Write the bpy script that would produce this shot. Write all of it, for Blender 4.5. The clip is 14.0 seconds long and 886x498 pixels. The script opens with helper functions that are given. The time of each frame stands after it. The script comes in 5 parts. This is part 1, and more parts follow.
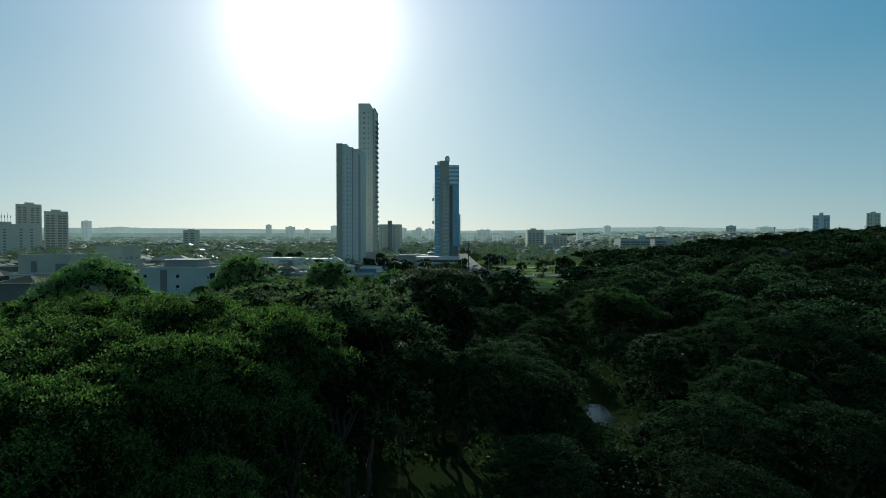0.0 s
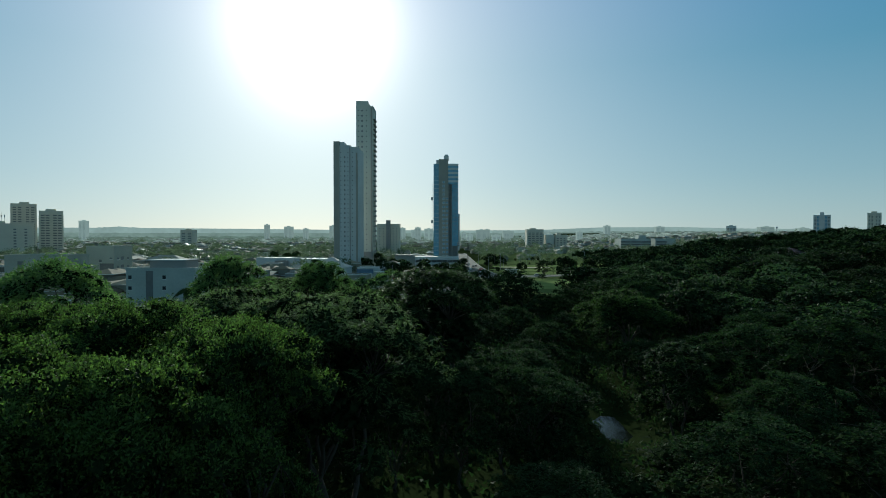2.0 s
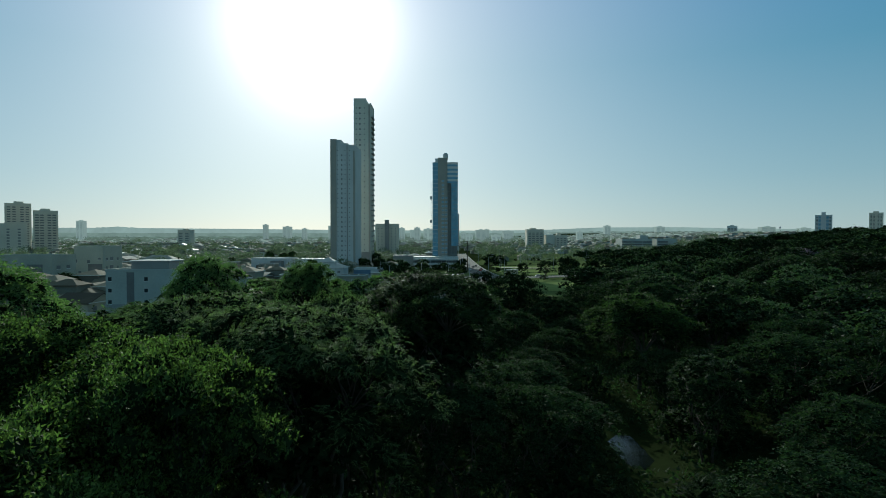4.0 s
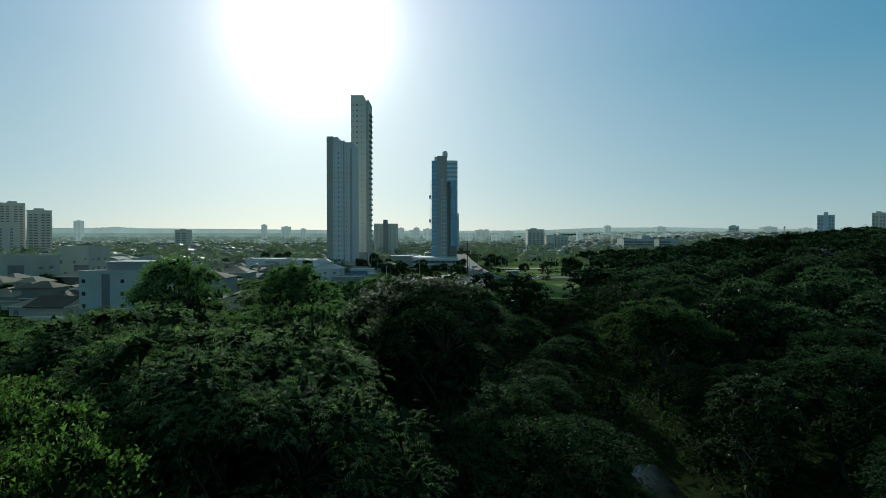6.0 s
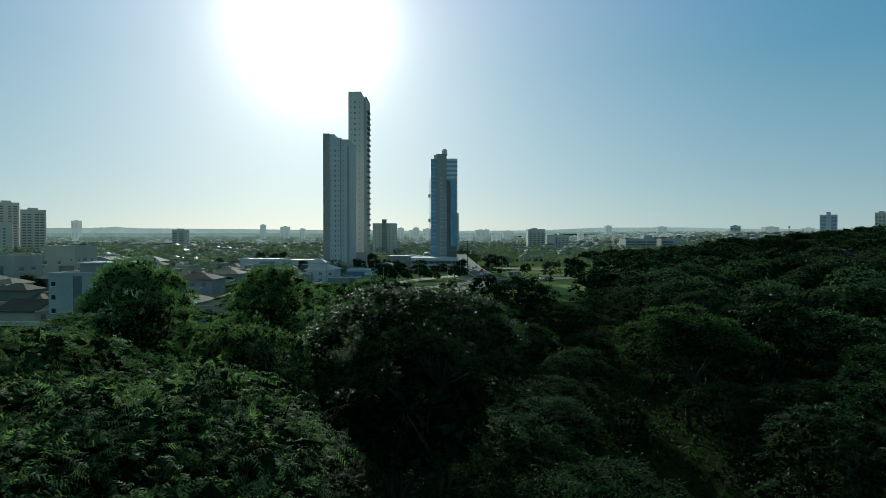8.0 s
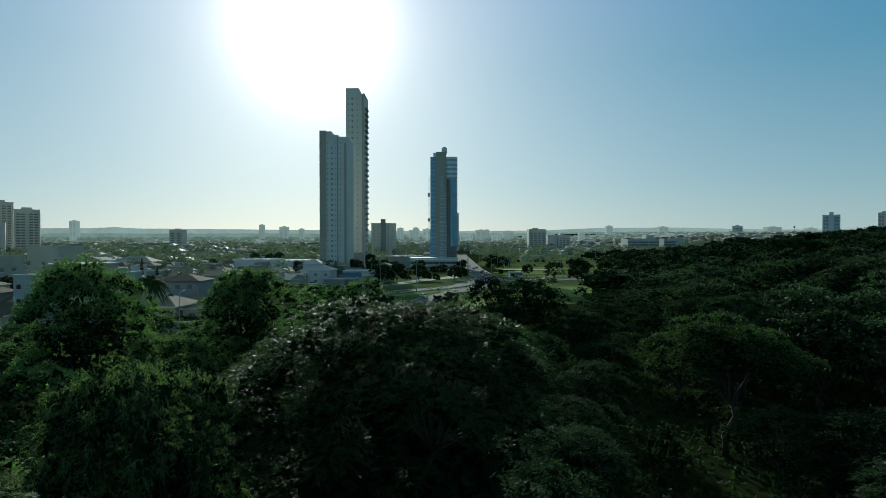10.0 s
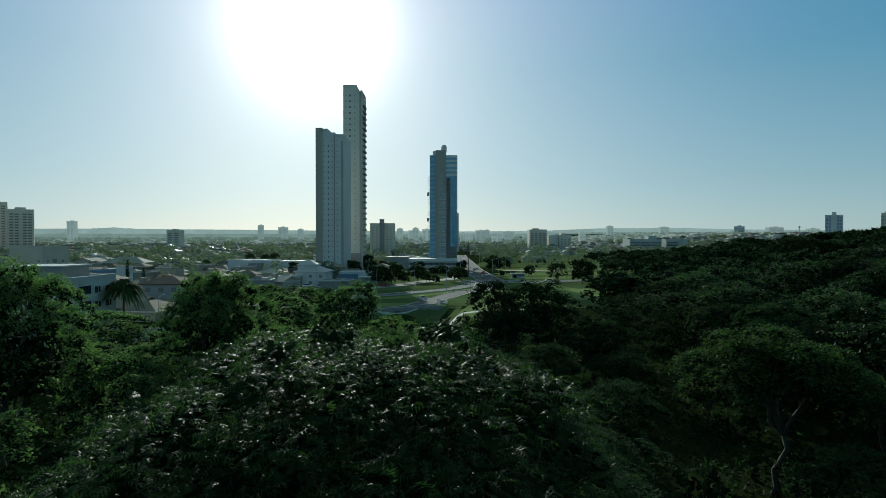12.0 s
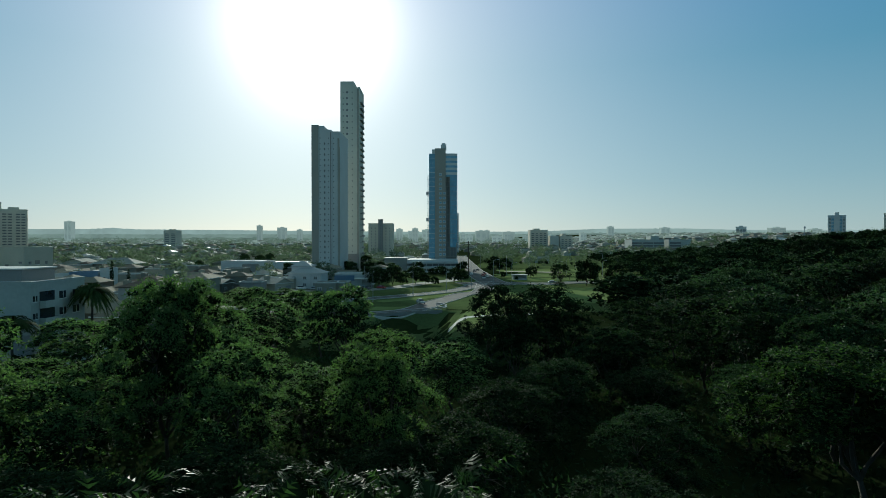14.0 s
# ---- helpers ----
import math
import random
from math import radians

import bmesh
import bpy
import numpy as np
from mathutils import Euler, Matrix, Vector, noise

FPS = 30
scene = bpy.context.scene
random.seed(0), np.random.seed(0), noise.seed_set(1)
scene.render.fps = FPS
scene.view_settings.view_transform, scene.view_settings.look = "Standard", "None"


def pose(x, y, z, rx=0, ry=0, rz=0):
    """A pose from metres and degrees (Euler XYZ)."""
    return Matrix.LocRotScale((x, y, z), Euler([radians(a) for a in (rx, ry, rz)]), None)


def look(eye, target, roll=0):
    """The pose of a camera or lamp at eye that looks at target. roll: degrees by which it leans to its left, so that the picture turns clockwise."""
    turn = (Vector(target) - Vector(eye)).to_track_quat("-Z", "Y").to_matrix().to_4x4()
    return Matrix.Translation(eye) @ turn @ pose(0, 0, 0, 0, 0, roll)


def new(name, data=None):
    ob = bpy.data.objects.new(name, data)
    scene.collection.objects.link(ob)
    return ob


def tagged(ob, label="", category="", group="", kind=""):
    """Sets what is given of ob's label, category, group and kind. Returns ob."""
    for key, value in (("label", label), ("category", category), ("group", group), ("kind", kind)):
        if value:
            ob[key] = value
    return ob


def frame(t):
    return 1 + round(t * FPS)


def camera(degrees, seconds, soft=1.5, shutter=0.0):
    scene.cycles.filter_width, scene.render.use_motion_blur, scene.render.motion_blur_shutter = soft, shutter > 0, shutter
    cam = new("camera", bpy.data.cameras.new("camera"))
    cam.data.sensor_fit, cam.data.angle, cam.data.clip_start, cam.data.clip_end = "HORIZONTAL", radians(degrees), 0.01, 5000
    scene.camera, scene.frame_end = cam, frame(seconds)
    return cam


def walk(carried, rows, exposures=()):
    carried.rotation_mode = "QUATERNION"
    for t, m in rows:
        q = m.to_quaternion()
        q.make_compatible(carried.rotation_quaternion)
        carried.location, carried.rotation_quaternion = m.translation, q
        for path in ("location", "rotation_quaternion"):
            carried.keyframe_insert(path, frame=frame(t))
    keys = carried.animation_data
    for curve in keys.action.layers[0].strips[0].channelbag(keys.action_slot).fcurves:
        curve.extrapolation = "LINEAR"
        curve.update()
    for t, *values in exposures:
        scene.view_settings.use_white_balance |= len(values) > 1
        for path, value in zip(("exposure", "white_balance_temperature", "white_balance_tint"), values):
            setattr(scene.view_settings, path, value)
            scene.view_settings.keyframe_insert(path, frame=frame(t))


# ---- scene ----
# metres ahead, aside and up, and degrees of pitch and turn, at each time
FLIGHT = [(0.0, 0.0, 0.0, 24.5, 0.0, 0.0), (1.0, 3.1, 0.04, 24.42, -0.008, -0.04), (2.0, 6.65, 0.13, 24.35, -0.012, -0.08), (3.0, 10.55, 0.23, 24.30, -0.01, -0.11), (4.25, 15.95, 0.40, 24.19, 0.005, -0.135), (5.5, 21.8, 0.59, 24.08, 0.02, -0.153),
          (6.75, 27.72, 0.78, 23.97, 0.028, -0.163), (8.0, 33.65, 0.95, 23.86, 0.034, -0.168), (9.25, 39.55, 1.09, 23.72, 0.05, -0.170), (10.5, 45.45, 1.22, 23.62, 0.07, -0.172), (12.25, 53.75, 1.41, 23.58, 0.11, -0.182), (14.0, 62.0, 1.60, 23.53, 0.15, -0.195)]
PATH = [(t, pose(x, y, z, 89.05 + pitch, 0.0, turn)) for t, y, x, z, pitch, turn in FLIGHT]
cam = camera(75.0, 14.0, soft=0.55)
walk(cam, PATH, exposures=[(0, 0.06, 6150, -5), (14, 0.06, 6150, -5)])

# ---- world and sun ----
SUN_AZ, SUN_EL = radians(-12.6), radians(20.0)
SUN_DIR = Vector((math.sin(SUN_AZ) * math.cos(SUN_EL), math.cos(SUN_AZ) * math.cos(SUN_EL), math.sin(SUN_EL)))


def build_world():
    world = bpy.data.worlds.new("sky")
    scene.world = world
    world.use_nodes = True
    n, l = world.node_tree.nodes, world.node_tree.links
    n.clear()
    sky = n.new("ShaderNodeTexSky")
    sky.sky_type = "NISHITA"
    sky.sun_disc = False
    sky.sun_elevation, sky.sun_rotation = SUN_EL, SUN_AZ
    sky.air_density, sky.dust_density, sky.ozone_density = 1.0, 0.4, 3.0
    back = n.new("ShaderNodeBackground")
    back.inputs["Strength"].default_value = 0.014
    # bright aureole of the hazy air round the sun
    coord = n.new("ShaderNodeTexCoord")
    dot = n.new("ShaderNodeVectorMath")
    dot.operation = "DOT_PRODUCT"
    dot.inputs[1].default_value = SUN_DIR
    l.new(coord.outputs["Generated"], dot.inputs[0])
    top = n.new("ShaderNodeMath")
    top.operation = "MAXIMUM"
    top.inputs[1].default_value = 0.0
    l.new(dot.outputs["Value"], top.inputs[0])
    total = None
    for power, gain in ((200.0, 1.5), (36.0, 0.34), (7.0, 0.37)):
        p = n.new("ShaderNodeMath")
        p.operation = "POWER"
        p.inputs[1].default_value = power
        l.new(top.outputs[0], p.inputs[0])
        g = n.new("ShaderNodeMath")
        g.operation = "MULTIPLY"
        g.inputs[1].default_value = gain
        l.new(p.outputs[0], g.inputs[0])
        if total is None:
            total = g
        else:
            s = n.new("ShaderNodeMath")
            s.operation = "ADD"
            l.new(total.outputs[0], s.inputs[0])
            l.new(g.outputs[0], s.inputs[1])
            total = s
    glow = n.new("ShaderNodeBackground")
    glow.inputs["Color"].default_value = (1.0, 0.80, 0.73, 1)
    l.new(total.outputs[0], glow.inputs["Strength"])
    # veil of light from the dusty air, paler towards the horizon
    parts_ = n.new("ShaderNodeSeparateXYZ")
    l.new(coord.outputs["Generated"], parts_.inputs[0])
    grade = n.new("ShaderNodeValToRGB")
    e = grade.color_ramp.elements
    e[0].position, e[0].color = 0.0, (0.315, 0.385, 0.425, 1)
    e[1].position, e[1].color = 0.42, (0.036, 0.175, 0.355, 1)
    for at_, col in ((0.10, (0.20, 0.31, 0.385, 1)), (0.28, (0.068, 0.215, 0.335, 1)), (0.52, (0.085, 0.19, 0.27, 1)), (0.75, (0.13, 0.185, 0.185, 1))):
        stop = e.new(at_)
        stop.color = col
    l.new(parts_.outputs["Z"], grade.inputs[0])
    veil = n.new("ShaderNodeBackground")
    l.new(grade.outputs[0], veil.inputs["Color"])
    veil.inputs["Strength"].default_value = 1.0
    both = n.new("ShaderNodeAddShader")
    add = n.new("ShaderNodeAddShader")
    out = n.new("ShaderNodeOutputWorld")
    l.new(sky.outputs[0], back.inputs["Color"])
    l.new(back.outputs[0], add.inputs[0])
    l.new(glow.outputs[0], both.inputs[0])
    l.new(veil.outputs[0], both.inputs[1])
    l.new(both.outputs[0], add.inputs[1])
    l.new(add.outputs[0], out.inputs["Surface"])


build_world()
sun_data = bpy.data.lights.new("sun", "SUN")
sun_data.energy, sun_data.angle, sun_data.color = 3.4, radians(0.6), (1.0, 0.95, 0.86)
sun = new("sun", sun_data)
sun.matrix_world = look(SUN_DIR * 300, (0, 0, 0))


# ---- materials ----
def material(name, color, rough=0.8, spread=0.25, scale=0.5, fine=8.0, bump=0.0, metal=0.0, spec=0.5, by_object=0.0, translucent=0.0, island=0.0, tint=None, glow=0.0, through_tint=(1.15, 1.42, 0.68)):
    """A surface with large and fine variation, in metres."""
    m = bpy.data.materials.new(name)
    m.use_nodes = True
    n, l = m.node_tree.nodes, m.node_tree.links
    bsdf = n["Principled BSDF"]
    bsdf.inputs["Roughness"].default_value = rough
    bsdf.inputs["Metallic"].default_value = metal
    bsdf.inputs["Specular IOR Level"].default_value = spec
    geo = n.new("ShaderNodeNewGeometry")
    coarse = n.new("ShaderNodeTexNoise")
    coarse.inputs["Scale"].default_value = scale
    coarse.inputs["Detail"].default_value = 4
    grain = n.new("ShaderNodeTexNoise")
    grain.inputs["Scale"].default_value = fine
    grain.inputs["Detail"].default_value = 3
    for t in (coarse, grain):
        l.new(geo.outputs["Position"], t.inputs["Vector"])
    mean = n.new("ShaderNodeMath")
    mean.operation = "MULTIPLY_ADD"
    mean.inputs[1].default_value = 0.35
    l.new(grain.outputs["Fac"], mean.inputs[0])
    half = n.new("ShaderNodeMath")
    half.operation = "MULTIPLY"
    half.inputs[1].default_value = 0.65
    l.new(coarse.outputs["Fac"], half.inputs[0])
    l.new(half.outputs[0], mean.inputs[2])
    fac = mean
    if by_object or island:
        info = n.new("ShaderNodeObjectInfo")
        for source, weight in ((info.outputs["Random"], by_object), (geo.outputs["Random Per Island"], island)):
            if weight:
                mix = n.new("ShaderNodeMix")
                mix.inputs[0].default_value = weight
                l.new(fac.outputs[0], mix.inputs[2])
                l.new(source, mix.inputs[3])
                fac = mix
    ramp = n.new("ShaderNodeValToRGB")
    c = np.array(color[:3])
    dark = c * (1 - spread)
    light = np.array(tint) if tint is not None else np.minimum(c * (1 + spread), 1)
    ramp.color_ramp.elements[0].position, ramp.color_ramp.elements[1].position = 0.28, 0.72
    ramp.color_ramp.elements[0].color = (*dark, 1)
    ramp.color_ramp.elements[1].color = (*light, 1)
    l.new(fac.outputs[0], ramp.inputs[0])
    l.new(ramp.outputs[0], bsdf.inputs["Base Color"])
    # glow: the base colour given off as well, for painted distance haze
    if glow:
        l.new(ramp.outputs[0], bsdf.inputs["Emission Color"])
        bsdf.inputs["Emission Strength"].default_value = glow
    if bump:
        b = n.new("ShaderNodeBump")
        b.inputs["Strength"].default_value = bump
        b.inputs["Distance"].default_value = 0.05
        l.new(grain.outputs["Fac"], b.inputs["Height"])
        l.new(b.outputs[0], bsdf.inputs["Normal"])
    if translucent:
        tr = n.new("ShaderNodeBsdfTranslucent")
        sat = n.new("ShaderNodeMix")
        sat.data_type = "RGBA"
        sat.blend_type = "MULTIPLY"
        sat.inputs[0].default_value = 1.0
        sat.inputs[7].default_value = (*through_tint, 1)
        l.new(ramp.outputs[0], sat.inputs[6])
        l.new(sat.outputs[2], tr.inputs["Color"])
        mx = n.new("ShaderNodeMixShader")
        mx.inputs[0].default_value = translucent
        l.new(bsdf.outputs[0], mx.inputs[1])
        l.new(tr.outputs[0], mx.inputs[2])
        l.new(mx.outputs[0], n["Material Output"].inputs["Surface"])
    return m


M = {}
M["grass"] = material("rough_grass", (0.092, 0.124, 0.052), 1.0, 0.4, 0.06, 2.0, 0.3, spec=0.0)
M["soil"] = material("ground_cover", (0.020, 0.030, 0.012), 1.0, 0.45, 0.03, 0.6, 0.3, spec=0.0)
M["asphalt"] = material("asphalt", (0.115, 0.118, 0.115), 0.9, 0.25, 0.15, 6.0, 0.2, spec=0.12)
M["concrete"] = material("concrete", (0.34, 0.33, 0.30), 0.95, 0.2, 0.2, 5.0, 0.1, spec=0.1)
M["kerb"] = material("kerb_concrete", (0.5, 0.49, 0.46), 0.85, 0.12, 0.6, 5.0, 0.1)
M["white"] = material("white_stucco", (0.55, 0.56, 0.55), 0.85, 0.1, 0.15, 3.0, 0.05, spec=0.2)
M["grey_wall"] = material("grey_stucco", (0.55, 0.57, 0.56), 0.85, 0.08, 0.1, 3.0, 0.05, spec=0.2)
M["beige"] = material("beige_stucco", (0.58, 0.58, 0.51), 0.85, 0.08, 0.1, 3.0, 0.05, spec=0.2)
M["cream"] = material("cream_stucco", (0.60, 0.56, 0.46), 0.8, 0.08, 0.1, 3.0, 0.05)
M["dark_wall"] = material("dark_stucco", (0.27, 0.27, 0.26), 0.85, 0.1, 0.1, 3.0, 0.05, spec=0.2)
M["house_wall"] = material("house_stucco", (0.22, 0.215, 0.18), 0.9, 0.35, 0.05, 2.0, 0.0, spec=0.2, by_object=0.7, tint=(0.42, 0.40, 0.32))
M["roof_tile"] = material("clay_roof_tiles", (0.12, 0.11, 0.09), 0.9, 0.45, 0.2, 4.0, 0.3, spec=0.2, by_object=0.6, tint=(0.26, 0.235, 0.18))
M["roof_metal"] = material("metal_roofing", (0.4, 0.41, 0.41), 0.6, 0.15, 0.2, 4.0, 0.1, spec=0.3)
M["glass"] = material("window_glass", (0.03, 0.04, 0.05), 0.12, 0.3, 0.3, 1.0, 0.0, spec=0.8)
M["blue_glass"] = material("blue_mirror_glass", (0.15, 0.33, 0.45), 0.25, 0.2, 0.15, 0.6, 0.0, spec=0.6)
M["frame"] = material("white_frame", (0.7, 0.7, 0.68), 0.5, 0.05, 1.0, 4.0)
M["steel"] = material("galvanised_steel", (0.35, 0.36, 0.37), 0.45, 0.15, 1.0, 8.0, metal=0.6)
M["bark"] = material("bark", (0.055, 0.045, 0.034), 0.95, 0.4, 1.5, 12.0, 0.6)
M["leaf_bright"] = material("bright_small_leaves", (0.068, 0.107, 0.038), 0.6, 0.7, 0.2, 3.0, spec=0.10, island=0.5, translucent=0.5)
M["leaf_frond"] = material("feathery_leaves", (0.030, 0.056, 0.022), 0.45, 0.5, 0.2, 3.0, spec=0.13, island=0.45, translucent=0.5)
M["leaf_fern"] = material("pale_feathery_leaves", (0.100, 0.146, 0.070), 0.6, 0.8, 0.2, 3.0, spec=0.05, island=0.4, translucent=0.48)
# Also on valley trees standing in shade, to put that shade into colour.
M["leaf_dark"] = material("dark_leaves", (0.023, 0.043, 0.022), 0.65, 0.65, 0.2, 3.0, spec=0.04, by_object=0.35, island=0.3, translucent=0.35)
M["leaf_mid"] = material("fresh_leaves", (0.038, 0.068, 0.024), 0.6, 0.75, 0.2, 3.0, spec=0.08, island=0.4, translucent=0.4)
M["leaf_lime"] = material("pale_fresh_leaves", (0.092, 0.148, 0.056), 0.6, 0.5, 0.2, 3.0, spec=0.08, island=0.4, translucent=0.45)
# Lighter leaves left of the flight line: sun-side haze put into their colour.
M["leaf_valley"] = material("haze_lit_valley_leaves", (0.090, 0.144, 0.066), 0.6, 0.5, 0.2, 3.0, spec=0.07, by_object=0.4, island=0.3, translucent=0.5)
# Paler, greyer leaves than near trees: distance haze put into the base colour.
M["leaf_far"] = material("haze_paled_town_leaves", (0.115, 0.148, 0.108), 0.9, 0.25, 0.05, 1.0, spec=0.05, by_object=0.4, island=0.15, translucent=0.55, through_tint=(1.15, 1.3, 0.98))
M["leaf_street"] = material("street_tree_leaves", (0.085, 0.122, 0.062), 0.7, 0.5, 0.2, 3.0, spec=0.1, by_object=0.4, island=0.3, translucent=0.4)
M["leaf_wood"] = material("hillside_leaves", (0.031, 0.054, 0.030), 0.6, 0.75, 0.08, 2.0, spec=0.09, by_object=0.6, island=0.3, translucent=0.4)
# Near-black colour puts the shade inside the crowns into the inner leaves.
M["inner"] = material("inner_leaves_crown_shade", (0.018, 0.030, 0.013), 0.98, 0.6, 0.9, 7.0, 1.0, spec=0.0)
M["lilac"] = material("lilac_blossom", (0.22, 0.16, 0.30), 0.7, 0.3, 0.4, 3.0, island=0.4, translucent=0.3)
M["palm"] = material("palm_leaves", (0.032, 0.055, 0.02), 0.8, 0.35, 0.4, 3.0, spec=0.05, island=0.4, translucent=0.2)
M["water"] = material("pond_water", (0.01, 0.015, 0.012), 0.05, 0.2, 0.2, 5.0, 0.5, spec=0.8)
# Ridges: distance haze put into pale base colours that also glow.
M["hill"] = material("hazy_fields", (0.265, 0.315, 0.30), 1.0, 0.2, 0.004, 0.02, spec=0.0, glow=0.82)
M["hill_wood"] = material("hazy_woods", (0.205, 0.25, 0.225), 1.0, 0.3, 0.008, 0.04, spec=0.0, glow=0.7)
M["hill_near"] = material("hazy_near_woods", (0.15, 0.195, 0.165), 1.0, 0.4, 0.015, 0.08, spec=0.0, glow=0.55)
M["tyre"] = material("rubber", (0.02, 0.02, 0.02), 0.9)
M["grey_base"] = material("grey_base_paint", (0.30, 0.31, 0.31), 0.85, 0.1, 0.15, 3.0, 0.05, spec=0.2)
M["flats_paint"] = material("weathered_white_paint", (0.42, 0.45, 0.42), 0.85, 0.16, 0.15, 2.0, 0.05, spec=0.2)
M["taupe"] = material("taupe_render", (0.40, 0.41, 0.345), 0.9, 0.14, 0.12, 2.5, 0.05, spec=0.15)
M["ash"] = material("ash_grey_render", (0.37, 0.385, 0.33), 0.9, 0.16, 0.12, 2.5, 0.05, spec=0.15)
M["fascia"] = material("pale_eaves_paint", (0.62, 0.63, 0.6), 0.6, 0.15, 0.3, 3.0, spec=0.4)
# Far town: haze put into pale, glowing colours of blocks, houses and trees.
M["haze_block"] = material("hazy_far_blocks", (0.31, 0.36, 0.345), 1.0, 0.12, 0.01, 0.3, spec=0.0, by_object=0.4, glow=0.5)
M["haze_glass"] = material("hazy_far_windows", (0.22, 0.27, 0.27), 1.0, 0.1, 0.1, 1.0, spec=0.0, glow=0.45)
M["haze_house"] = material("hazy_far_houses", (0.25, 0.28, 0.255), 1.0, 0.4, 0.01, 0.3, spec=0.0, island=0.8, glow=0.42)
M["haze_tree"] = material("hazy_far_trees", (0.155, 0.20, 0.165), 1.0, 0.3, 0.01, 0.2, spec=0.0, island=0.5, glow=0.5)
M["street"] = material("worn_street_asphalt", (0.20, 0.20, 0.195), 0.9, 0.2, 0.05, 2.0, spec=0.2)
M["slab"] = material("olive_grey_concrete", (0.34, 0.33, 0.29), 0.85, 0.08, 0.1, 3.0, 0.05, spec=0.2)
M["dull_glass"] = material("dull_window_glass", (0.15, 0.16, 0.16), 0.3, 0.3, 0.3, 1.0, spec=0.4)
M["lawn"] = material("mown_lawn", (0.165, 0.215, 0.085), 1.0, 0.3, 0.08, 3.0, 0.3, spec=0.0)
M["sand"] = material("pale_sand", (0.42, 0.38, 0.28), 0.9, 0.15, 0.2, 3.0)


# ---- mesh helpers ----
class Builder:
    """Collects faces and makes one mesh of them."""

    def __init__(self):
        self.v, self.f, self.count, self.slots, self.slot = [], [], 0, [], 0

    def add(self, verts, faces):
        self.slots.extend([self.slot] * len(faces))
        self.v.append(np.asarray(verts, float).reshape(-1, 3))
        c = self.count
        self.f.extend([tuple(i + c for i in f) for f in faces])
        self.count += len(self.v[-1])
        return self

    def box(self, x0, y0, z0, x1, y1, z1):
        v = [(x, y, z) for z in (z0, z1) for y in (y0, y1) for x in (x0, x1)]
        return self.add(v, [(0, 2, 3, 1), (4, 5, 7, 6), (0, 1, 5, 4), (2, 6, 7, 3), (0, 4, 6, 2), (1, 3, 7, 5)])

    def hip(self, x0, y0, x1, y1, z, rise, over=0.5, gable=False):
        x0, y0, x1, y1 = x0 - over, y0 - over, x1 + over, y1 + over
        w, d = x1 - x0, y1 - y0
        inset = 0.0 if gable else min(w, d) / 2
        if w >= d:
            a, b = (x0 + inset, (y0 + y1) / 2, z + rise), (x1 - inset, (y0 + y1) / 2, z + rise)
            f = [(0, 1, 5, 4), (2, 3, 4, 5), (1, 2, 5), (3, 0, 4)]
        else:
            a, b = ((x0 + x1) / 2, y0 + inset, z + rise), ((x0 + x1) / 2, y1 - inset, z + rise)
            f = [(1, 2, 5, 4), (3, 0, 4, 5), (0, 1, 4), (2, 3, 5)]
        lo = [(x0, y0, z), (x1, y0, z), (x1, y1, z), (x0, y1, z)]
        under = [(x, y, z - 0.18) for x, y, _ in lo]
        self.add(lo + [a, b] + under, f + [(0, 6, 7, 1), (1, 7, 8, 2), (2, 8, 9, 3), (3, 9, 6, 0), (9, 8, 7, 6)])
        return self

    def tube(self, path, radii, sides=6):
        path = np.asarray(path, float)
        d = np.gradient(path, axis=0)
        d /= np.linalg.norm(d, axis=1)[:, None] + 1e-9
        ref = np.array((0.0, 0.0, 1.0)) if abs(d[:, 2]).mean() < 0.9 else np.array((1.0, 0.0, 0.0))
        u = np.cross(d, ref)
        u /= np.linalg.norm(u, axis=1)[:, None] + 1e-9
        w = np.cross(d, u)
        a = np.arange(sides) * 2 * np.pi / sides
        r = np.asarray(radii, float)[:, None, None]
        ring = path[:, None] + r * (np.cos(a)[None, :, None] * u[:, None] + np.sin(a)[None, :, None] * w[:, None])
        n = len(path)
        f = [(i * sides + j, i * sides + (j + 1) % sides, (i + 1) * sides + (j + 1) % sides, (i + 1) * sides + j) for i in range(n - 1) for j in range(sides)]
        f.append(tuple(range((n - 1) * sides, n * sides)))
        return self.add(ring.reshape(-1, 3), f)

    def mesh(self, name, mat, smooth=False):
        me = bpy.data.meshes.new(name)
        me.from_pydata(np.concatenate(self.v).tolist() if self.v else [], [], self.f)
        for m in mat if isinstance(mat, (list, tuple)) else [mat]:
            me.materials.append(m)
        me.polygons.foreach_set("material_index", self.slots)
        if smooth:
            me.polygons.foreach_set("use_smooth", [True] * len(me.polygons))
        return me


def quads_mesh(name, q, mat):
    """A mesh from an array of quads, n x 4 x 3."""
    n = len(q)
    me = bpy.data.meshes.new(name)
    me.vertices.add(4 * n)
    me.vertices.foreach_set("co", q.astype(np.float32).ravel())
    me.loops.add(4 * n)
    me.loops.foreach_set("vertex_index", np.arange(4 * n, dtype=np.int32))
    me.polygons.add(n)
    me.polygons.foreach_set("loop_start", np.arange(0, 4 * n, 4, dtype=np.int32))
    me.polygons.foreach_set("loop_total", np.full(n, 4, dtype=np.int32))
    me.materials.append(mat)
    me.update(calc_edges=True)
    return me


